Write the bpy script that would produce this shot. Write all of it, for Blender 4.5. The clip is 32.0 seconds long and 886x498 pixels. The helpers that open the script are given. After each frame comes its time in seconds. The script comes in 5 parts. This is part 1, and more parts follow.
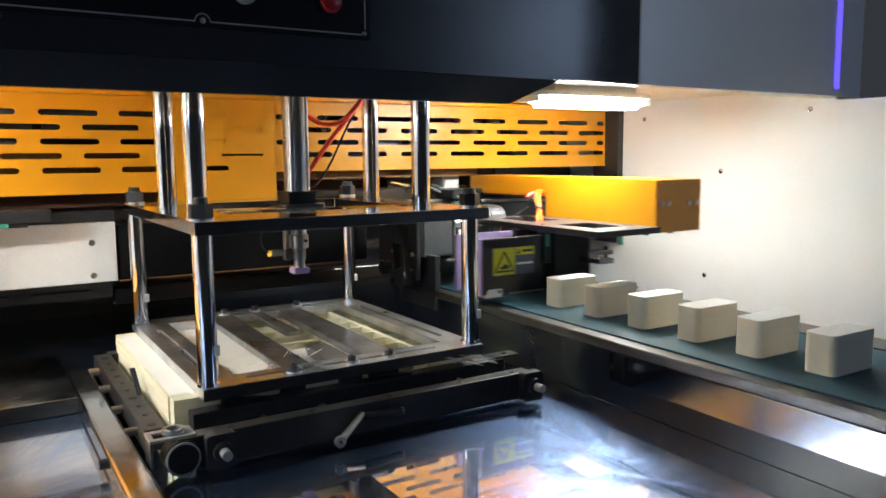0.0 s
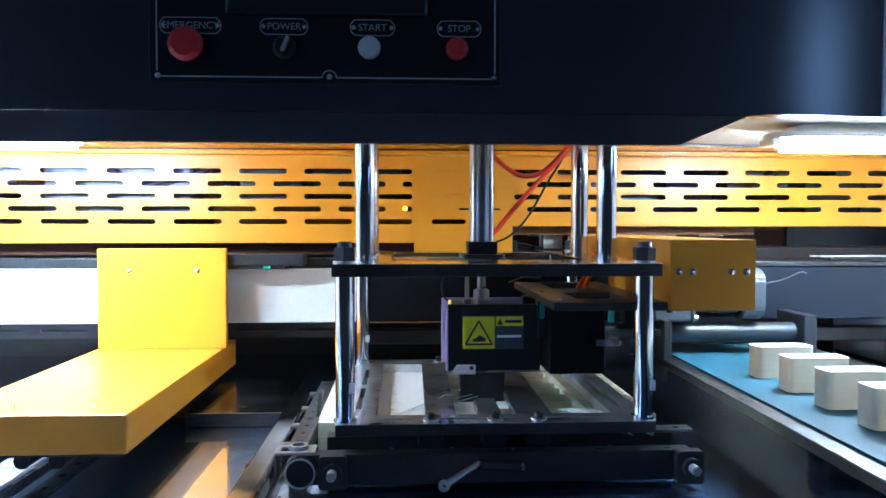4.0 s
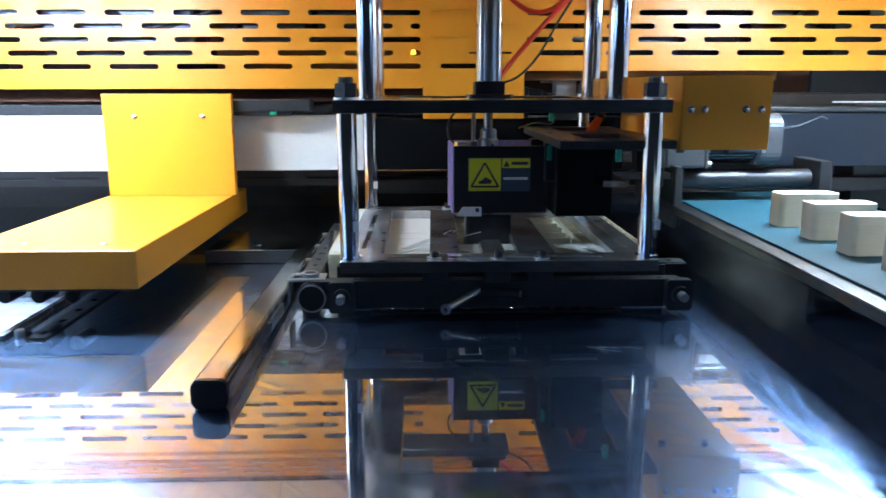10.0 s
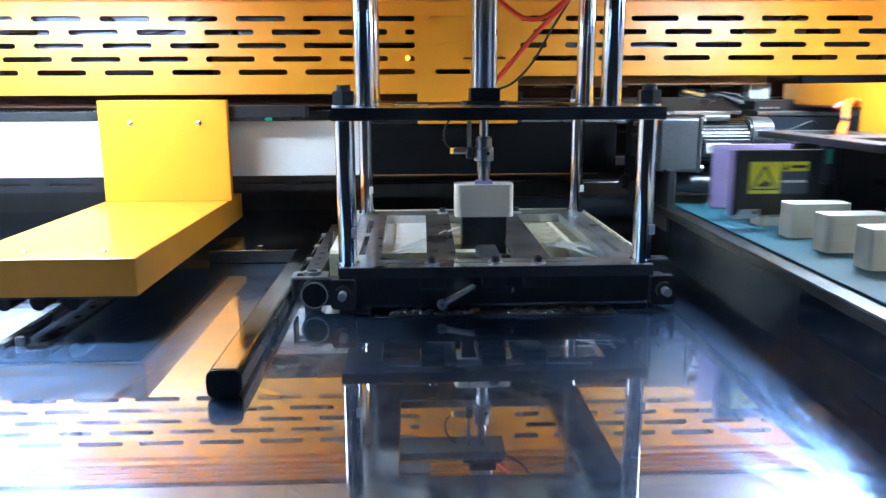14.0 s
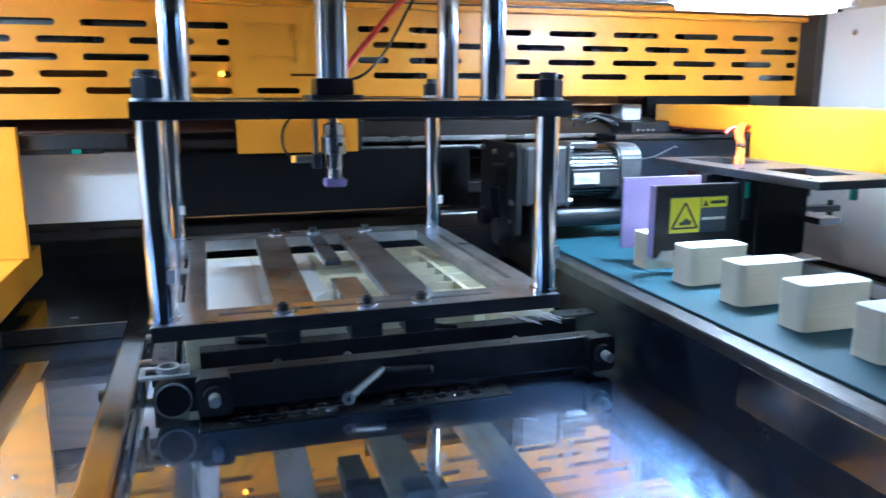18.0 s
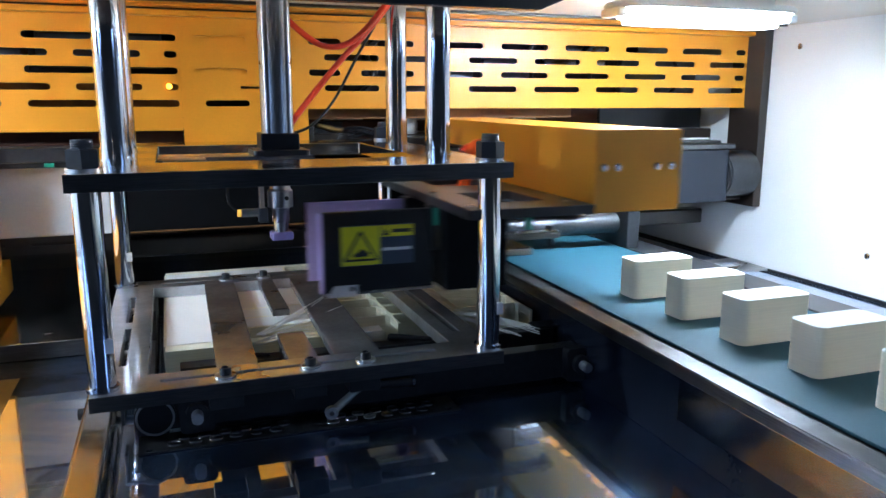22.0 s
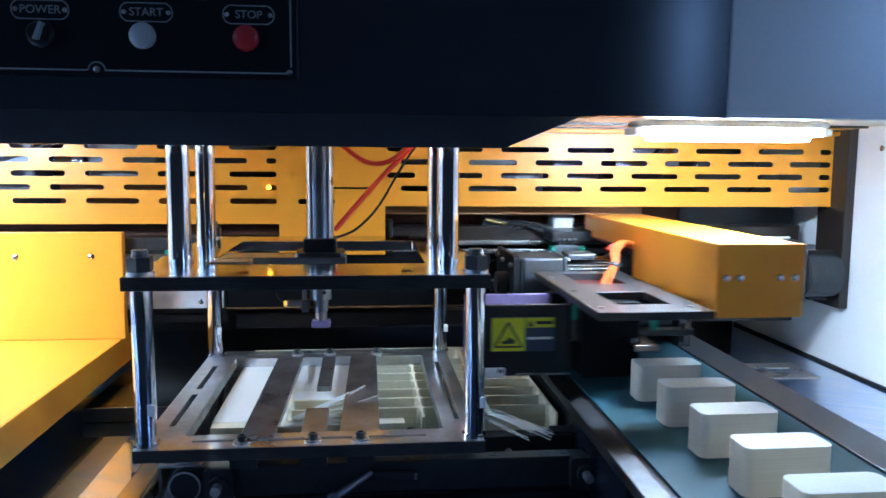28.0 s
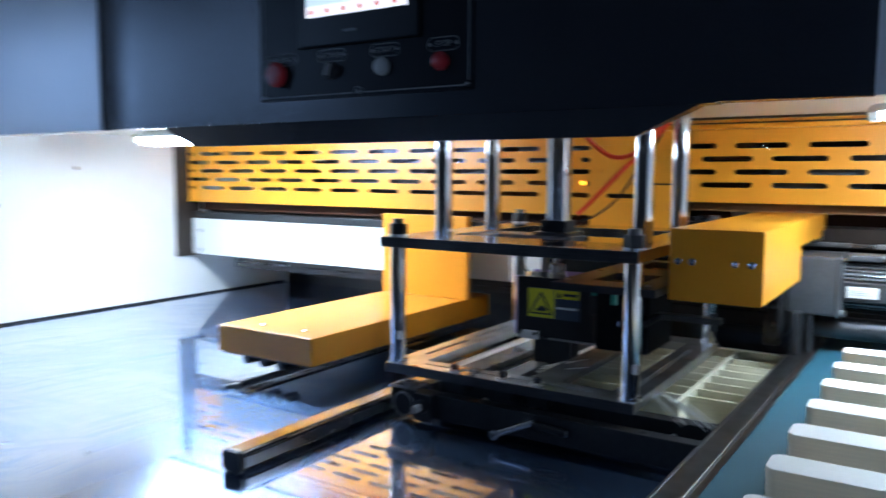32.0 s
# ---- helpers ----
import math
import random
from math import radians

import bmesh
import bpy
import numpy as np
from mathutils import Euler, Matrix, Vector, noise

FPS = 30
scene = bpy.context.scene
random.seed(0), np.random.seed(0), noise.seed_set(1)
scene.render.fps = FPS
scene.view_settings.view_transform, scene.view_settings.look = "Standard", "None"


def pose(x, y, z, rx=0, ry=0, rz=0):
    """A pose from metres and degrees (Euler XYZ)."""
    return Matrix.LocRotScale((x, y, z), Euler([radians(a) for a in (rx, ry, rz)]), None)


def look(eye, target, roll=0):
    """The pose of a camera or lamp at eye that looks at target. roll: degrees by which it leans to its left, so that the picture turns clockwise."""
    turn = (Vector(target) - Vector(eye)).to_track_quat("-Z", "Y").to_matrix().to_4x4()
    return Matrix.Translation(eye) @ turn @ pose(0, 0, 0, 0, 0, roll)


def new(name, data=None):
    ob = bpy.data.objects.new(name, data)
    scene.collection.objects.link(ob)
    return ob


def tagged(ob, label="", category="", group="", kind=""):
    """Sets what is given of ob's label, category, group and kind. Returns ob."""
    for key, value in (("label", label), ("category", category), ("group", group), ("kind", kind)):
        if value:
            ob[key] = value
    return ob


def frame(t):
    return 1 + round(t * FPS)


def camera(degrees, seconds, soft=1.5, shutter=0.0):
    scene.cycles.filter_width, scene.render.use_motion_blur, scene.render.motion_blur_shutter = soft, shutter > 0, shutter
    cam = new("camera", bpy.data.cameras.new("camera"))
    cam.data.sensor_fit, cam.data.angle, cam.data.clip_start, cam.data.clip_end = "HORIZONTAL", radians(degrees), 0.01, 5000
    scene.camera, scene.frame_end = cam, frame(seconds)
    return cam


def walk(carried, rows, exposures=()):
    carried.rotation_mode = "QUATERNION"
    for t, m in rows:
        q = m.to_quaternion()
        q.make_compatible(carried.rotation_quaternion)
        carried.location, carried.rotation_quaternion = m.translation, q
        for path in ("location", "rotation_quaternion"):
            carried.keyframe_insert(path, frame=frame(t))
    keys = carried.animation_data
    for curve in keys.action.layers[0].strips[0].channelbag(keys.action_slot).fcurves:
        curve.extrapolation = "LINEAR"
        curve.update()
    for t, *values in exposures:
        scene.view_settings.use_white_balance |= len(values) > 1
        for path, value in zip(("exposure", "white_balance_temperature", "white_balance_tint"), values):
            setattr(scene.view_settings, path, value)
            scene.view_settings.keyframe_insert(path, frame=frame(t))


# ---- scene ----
cam = camera(60.3, 32.0, shutter=0.5)
PATH = [
    (0, (-0.476, -0.997, 0.364), (0.573, 0.688, 0.124), -0.5),
    (0.5, (-0.479, -0.996, 0.368), (0.564, 0.699, 0.173), -0.4),
    (1, (-0.477, -0.989, 0.363), (0.544, 0.722, 0.194), -0.4),
    (1.5, (-0.429, -1.011, 0.371), (0.49, 0.758, 0.206), -0.5),
    (2, (-0.305, -1.042, 0.385), (0.374, 0.836, 0.265), -0.3),
    (2.5, (-0.207, -1.07, 0.38), (0.252, 0.875, 0.312), -0.1),
    (3, (-0.171, -1.069, 0.38), (0.125, 0.907, 0.314), 0.1),
    (3.5, (-0.145, -1.056, 0.36), (0.031, 0.936, 0.298), -0.0),
    (5.5, (-0.122, -1.046, 0.305), (-0.085, 0.948, 0.152), 0.3),
    (6, (-0.126, -1.04, 0.3), (-0.105, 0.945, 0.063), 0.2),
    (7, (-0.124, -1.026, 0.294), (-0.13, 0.949, -0.02), 0.1),
    (7.5, (-0.12, -1.033, 0.299), (-0.155, 0.937, -0.042), -0.1),
    (8, (-0.126, -1.034, 0.299), (-0.175, 0.934, -0.056), -0.2),
    (8.5, (-0.128, -1.033, 0.297), (-0.183, 0.931, -0.075), -0.3),
    (9, (-0.115, -1.04, 0.298), (-0.177, 0.921, -0.094), -0.3),
    (9.5, (-0.111, -1.047, 0.301), (-0.173, 0.907, -0.117), -0.3),
    (10, (-0.109, -1.044, 0.3), (-0.058, 0.912, -0.116), -0.1),
    (10.5, (-0.112, -1.049, 0.305), (-0.024, 0.904, -0.117), -0.3),
    (11, (-0.111, -1.051, 0.308), (-0.019, 0.902, -0.113), -0.3),
    (11.5, (-0.109, -1.053, 0.308), (-0.02, 0.9, -0.114), -0.3),
    (12.5, (-0.119, -1.047, 0.307), (-0.026, 0.906, -0.11), -0.1),
    (13, (-0.116, -1.052, 0.303), (-0.031, 0.903, -0.108), 0.0),
    (13.5, (-0.117, -1.052, 0.306), (-0.038, 0.903, -0.106), -0.2),
    (15.5, (-0.121, -1.061, 0.311), (-0.062, 0.895, -0.102), -0.0),
    (16, (-0.122, -1.023, 0.314), (-0.068, 0.933, -0.102), -0.0),
    (16.5, (-0.136, -0.923, 0.317), (-0.068, 1.034, -0.09), 0.2),
    (17, (-0.168, -0.847, 0.322), (0.01, 1.104, -0.078), 0.3),
    (17.5, (-0.188, -0.815, 0.333), (0.164, 1.108, -0.074), 0.1),
    (18, (-0.163, -0.784, 0.342), (0.416, 1.088, -0.062), -0.0),
    (18.5, (-0.142, -0.782, 0.346), (0.507, 1.068, -0.053), 0.1),
    (19, (-0.139, -0.781, 0.347), (0.537, 1.059, -0.047), 0.0),
    (19.5, (-0.133, -0.782, 0.347), (0.546, 1.057, -0.047), -0.0),
    (20, (-0.129, -0.78, 0.348), (0.549, 1.06, -0.046), 0.1),
    (20.5, (-0.123, -0.776, 0.348), (0.55, 1.066, -0.046), 0.1),
    (21, (-0.125, -0.778, 0.347), (0.544, 1.066, -0.045), 0.1),
    (21.5, (-0.132, -0.783, 0.35), (0.531, 1.063, -0.037), 0.1),
    (22, (-0.135, -0.787, 0.353), (0.525, 1.061, -0.034), 0.1),
    (22.5, (-0.133, -0.789, 0.354), (0.525, 1.061, -0.028), 0.2),
    (23, (-0.127, -0.79, 0.354), (0.525, 1.063, -0.022), 0.1),
    (23.5, (-0.118, -0.791, 0.358), (0.519, 1.066, -0.022), 0.0),
    (24, (-0.13, -0.78, 0.351), (0.519, 1.075, -0.017), 0.0),
    (24.5, (-0.132, -0.783, 0.356), (0.509, 1.076, -0.01), 0.1),
    (25, (-0.118, -0.8, 0.371), (0.518, 1.061, 0.013), 0.1),
    (25.5, (-0.055, -0.871, 0.389), (0.551, 1.012, 0.096), 0.3),
    (26, (-0.032, -0.922, 0.403), (0.292, 1.035, 0.152), 0.3),
    (26.5, (-0.045, -0.919, 0.402), (0.209, 1.05, 0.155), 0.4),
    (28.5, (0.149, -0.976, 0.432), (0.287, 1.007, 0.213), 0.5),
    (29, (0.23, -0.981, 0.434), (0.17, 1.006, 0.211), 0.3),
    (29.5, (0.265, -0.932, 0.432), (0.169, 1.054, 0.218), 0.4),
    (30, (0.341, -0.973, 0.413), (0.111, 1.004, 0.208), 0.2),
    (30.5, (0.434, -1.04, 0.419), (-0.219, 0.837, 0.192), 0.6),
    (31, (0.434, -1.041, 0.426), (-0.261, 0.82, 0.197), 0.6),
    (31.5, (0.442, -1.036, 0.417), (-0.255, 0.825, 0.19), 0.7),
    (32, (0.586, -1.054, 0.39), (-0.5, 0.614, 0.197), 0.3),
]
TONE = [(0, -0.05, 8450, 16), (1, 0.08, 8050, 16.5), (2, 0.26, 6090, 11.5), (3, 0.48, 5700, 13.5), (3.5, 0.46, 5700, 11.5), (5.5, 0.05, 5350, 9.5), (6, 0.0, 5300, 9.0), (7, -0.06, 5600, 10.5), (8, -0.22, 5800, 11.2), (9, -0.22, 5790, 11.0), (10, 0.03, 5970, 11.5), (16, 0.04, 5750, 11.0), (17, 0.02, 5430, 9.7), (18, 0.14, 5400, 10.3), (19, 0.24, 6100, 14), (22, 0.25, 6020, 14), (24, 0.24, 5920, 14), (25, 0.26, 6060, 14), (26, 0.14, 5600, 8.8), (29, 0.20, 5480, 15.0), (30, 0.18, 5580, 17.0), (31, 0.02, 5850, 16.5), (32, -0.33, 6080, 12.5)]
walk(cam, [(t, look(eye, target, roll)) for t, eye, target, roll in PATH], exposures=TONE)

# ---- world and light ----
world = bpy.data.worlds.new("hall_light")
scene.world = world
world.use_nodes = True
wn = world.node_tree.nodes["Background"]
wn.inputs["Color"].default_value = (0.52, 0.70, 1.0, 1)
wn.inputs["Strength"].default_value = 0.055


TZ = -0.03      # height of the steel table


# ---- materials ----
def mat(name, color, rough=0.5, metal=0.0, grain=0.0, scale=60.0, bump=0.0, stain=0.0, stain_scale=4.0,
        rough_var=0.0, spec=0.5, coat=0.0, piece=0.0, stretch=(1, 1, 1), through_light=0.0, haze=0.0):
    """A surface with fine grain, larger stains, relief and uneven gloss."""
    m = bpy.data.materials.new(name)
    m.use_nodes = True
    nt = m.node_tree
    n, l = nt.nodes, nt.links
    b = n["Principled BSDF"]
    b.inputs["Base Color"].default_value = (*color, 1)
    b.inputs["Roughness"].default_value = rough
    b.inputs["Metallic"].default_value = metal
    b.inputs["Specular IOR Level"].default_value = spec
    b.inputs["Coat Weight"].default_value = coat
    b.inputs["Coat Roughness"].default_value = 0.18
    tc = n.new("ShaderNodeTexCoord")
    mp = n.new("ShaderNodeMapping")
    mp.inputs["Scale"].default_value = stretch
    l.new(tc.outputs["Object"], mp.inputs["Vector"])
    fine = n.new("ShaderNodeTexNoise")
    fine.inputs["Scale"].default_value = scale
    fine.inputs["Detail"].default_value = 5
    l.new(mp.outputs["Vector"], fine.inputs["Vector"])
    big = n.new("ShaderNodeTexNoise")
    big.inputs["Scale"].default_value = stain_scale
    big.inputs["Detail"].default_value = 4
    l.new(tc.outputs["Object"], big.inputs["Vector"])
    last = None
    for source, amount in ((fine, grain), (big, stain)):
        if amount:
            ramp = n.new("ShaderNodeMapRange")
            ramp.inputs["From Min"].default_value, ramp.inputs["From Max"].default_value = 0.3, 0.7
            ramp.inputs["To Min"].default_value, ramp.inputs["To Max"].default_value = 1 - amount, 1 + amount * 0.4
            l.new(source.outputs["Fac"], ramp.inputs["Value"])
            mix = n.new("ShaderNodeVectorMath")
            mix.operation = "SCALE"
            if last is None:
                mix.inputs[0].default_value = color
            else:
                l.new(last, mix.inputs[0])
            l.new(ramp.outputs["Result"], mix.inputs["Scale"])
            last = mix.outputs["Vector"]
    if piece:
        oi = n.new("ShaderNodeObjectInfo")
        pr = n.new("ShaderNodeMapRange")
        pr.inputs["To Min"].default_value, pr.inputs["To Max"].default_value = 1 - piece, 1 + piece * 0.4
        l.new(oi.outputs["Random"], pr.inputs["Value"])
        mix = n.new("ShaderNodeVectorMath")
        mix.operation = "SCALE"
        if last is None:
            mix.inputs[0].default_value = color
        else:
            l.new(last, mix.inputs[0])
        l.new(pr.outputs["Result"], mix.inputs["Scale"])
        last = mix.outputs["Vector"]
    if last is not None:
        l.new(last, b.inputs["Base Color"])
    if rough_var:
        rr = n.new("ShaderNodeMapRange")
        rr.inputs["From Min"].default_value, rr.inputs["From Max"].default_value = 0.35, 0.65
        rr.inputs["To Min"].default_value = max(0.02, rough - rough_var * 0.5)
        rr.inputs["To Max"].default_value = rough + rough_var
        l.new(big.outputs["Fac"], rr.inputs["Value"])
        l.new(rr.outputs["Result"], b.inputs["Roughness"])
    if bump:
        bp = n.new("ShaderNodeBump")
        bp.inputs["Strength"].default_value = bump
        bp.inputs["Distance"].default_value = 0.001
        l.new(fine.outputs["Fac"], bp.inputs["Height"])
        l.new(bp.outputs["Normal"], b.inputs["Normal"])
    if haze:
        dull = n.new("ShaderNodeBsdfPrincipled")
        dull.inputs["Metallic"].default_value = metal
        dull.inputs["Roughness"].default_value = 0.5
        if last is not None:
            l.new(last, dull.inputs["Base Color"])
        worn = n.new("ShaderNodeMapRange")
        worn.inputs["From Min"].default_value, worn.inputs["From Max"].default_value = 0.3, 0.7
        worn.inputs["To Min"].default_value, worn.inputs["To Max"].default_value = haze * 0.7, haze * 1.3
        l.new(big.outputs["Fac"], worn.inputs["Value"])
        hx = n.new("ShaderNodeMixShader")
        l.new(worn.outputs["Result"], hx.inputs["Fac"])
        l.new(b.outputs["BSDF"], hx.inputs[1])
        l.new(dull.outputs["BSDF"], hx.inputs[2])
        l.new(hx.outputs["Shader"], n["Material Output"].inputs["Surface"])
    if through_light:
        tr = n.new("ShaderNodeBsdfTranslucent")
        tr.inputs["Color"].default_value = (*color, 1)
        mx = n.new("ShaderNodeMixShader")
        mx.inputs["Fac"].default_value = through_light
        l.new(b.outputs["BSDF"], mx.inputs[1])
        l.new(tr.outputs["BSDF"], mx.inputs[2])
        l.new(mx.outputs["Shader"], n["Material Output"].inputs["Surface"])
    return m


def glow(name, color, strength):
    m = bpy.data.materials.new(name)
    m.use_nodes = True
    b = m.node_tree.nodes["Principled BSDF"]
    b.inputs["Base Color"].default_value = (*color, 1)
    b.inputs["Emission Color"].default_value = (*color, 1)
    b.inputs["Emission Strength"].default_value = strength
    return m


def table_steel():
    """Mirror-polished steel sheet: clear reflections under a thin wiped film with fine swirled hairlines."""
    m = bpy.data.materials.new("table_steel")
    m.use_nodes = True
    n, l = m.node_tree.nodes, m.node_tree.links
    b = n["Principled BSDF"]
    b.inputs["Metallic"].default_value = 1.0
    b.inputs["Base Color"].default_value = (0.69, 0.71, 0.75, 1)
    b.inputs["Roughness"].default_value = 0.02
    film = n.new("ShaderNodeBsdfPrincipled")
    film.inputs["Metallic"].default_value = 1.0
    film.inputs["Base Color"].default_value = (0.46, 0.64, 1.0, 1)
    film.inputs["Roughness"].default_value = 0.20
    dust = n.new("ShaderNodeBsdfPrincipled")
    dust.inputs["Metallic"].default_value = 1.0
    dust.inputs["Base Color"].default_value = (0.34, 0.56, 1.0, 1)
    dust.inputs["Roughness"].default_value = 0.43
    tc = n.new("ShaderNodeTexCoord")

    def math_node(op, a, c=None):
        k = n.new("ShaderNodeMath")
        k.operation = op
        for s, v in ((0, a), (1, c)):
            if v is None:
                continue
            if isinstance(v, (int, float)):
                k.inputs[s].default_value = v
            else:
                l.new(v, k.inputs[s])
        return k.outputs["Value"]

    def noise(vector, scale, detail, warp):
        k = n.new("ShaderNodeTexNoise")
        k.inputs["Scale"].default_value, k.inputs["Detail"].default_value, k.inputs["Distortion"].default_value = scale, detail, warp
        l.new(vector, k.inputs["Vector"])
        return k.outputs["Fac"]

    def stretch(value, a, c, lo, hi):
        k = n.new("ShaderNodeMapRange")
        for key, v in (("From Min", a), ("From Max", c), ("To Min", lo), ("To Max", hi)):
            k.inputs[key].default_value = v
        l.new(value, k.inputs["Value"])
        return k.outputs["Result"]

    cloud = stretch(noise(tc.outputs["Object"], 2.6, 3, 0.5), 0.30, 0.70, 0.0, 1.0)
    wipes = None
    for center, fine, bend in (((0.05, -0.95, 0), 46.0, 2.2), ((-0.70, -0.85, 0), 38.0, 2.0), ((0.62, -0.35, 0), 60.0, 1.6)):
        off = n.new("ShaderNodeVectorMath")
        off.operation = "SUBTRACT"
        off.inputs[1].default_value = center
        l.new(tc.outputs["Object"], off.inputs[0])
        sep = n.new("ShaderNodeSeparateXYZ")
        l.new(off.outputs["Vector"], sep.inputs["Vector"])
        dist = n.new("ShaderNodeVectorMath")
        dist.operation = "LENGTH"
        l.new(off.outputs["Vector"], dist.inputs[0])
        ang = math_node("ARCTAN2", sep.outputs["X"], sep.outputs["Y"])
        com = n.new("ShaderNodeCombineXYZ")
        l.new(math_node("MULTIPLY", dist.outputs["Value"], fine), com.inputs["X"])
        l.new(math_node("MULTIPLY", ang, bend), com.inputs["Y"])
        line = stretch(noise(com.outputs["Vector"], 1.0, 9, 1.2), 0.44, 0.70, 0.0, 1.0)
        where = stretch(noise(off.outputs["Vector"], 4.0, 3, 0.6), 0.42, 0.60, 0.0, 1.0)
        line = math_node("MULTIPLY", line, where)
        wipes = line if wipes is None else math_node("MAXIMUM", wipes, line)
    # a local patch of haze in front of the press, standing for lamp glare
    off = n.new("ShaderNodeVectorMath")
    off.operation = "DISTANCE"
    off.inputs[1].default_value = (0.24, -0.06, TZ)
    l.new(tc.outputs["Object"], off.inputs[0])
    glare_patch = math_node("MULTIPLY", stretch(off.outputs["Value"], 0.06, 0.25, 1.0, 0.0), stretch(noise(tc.outputs["Object"], 9.0, 6, 1.6), 0.34, 0.66, 0.15, 1.0))
    wipes = math_node("ADD", wipes, math_node("MULTIPLY", glare_patch, 0.40))
    total = math_node("ADD", math_node("MULTIPLY", wipes, 0.70), stretch(cloud, 0.0, 1.0, 0.02, 0.09))
    under = n.new("ShaderNodeMixShader")
    l.new(math_node("ADD", stretch(cloud, 0.0, 1.0, 0.03, 0.14), math_node("MULTIPLY", wipes, 0.28)), under.inputs["Fac"])
    l.new(b.outputs["BSDF"], under.inputs[1])
    l.new(dust.outputs["BSDF"], under.inputs[2])
    mix = n.new("ShaderNodeMixShader")
    l.new(total, mix.inputs["Fac"])
    l.new(under.outputs["Shader"], mix.inputs[1])
    l.new(film.outputs["BSDF"], mix.inputs[2])
    l.new(mix.outputs["Shader"], n["Material Output"].inputs["Surface"])
    return m


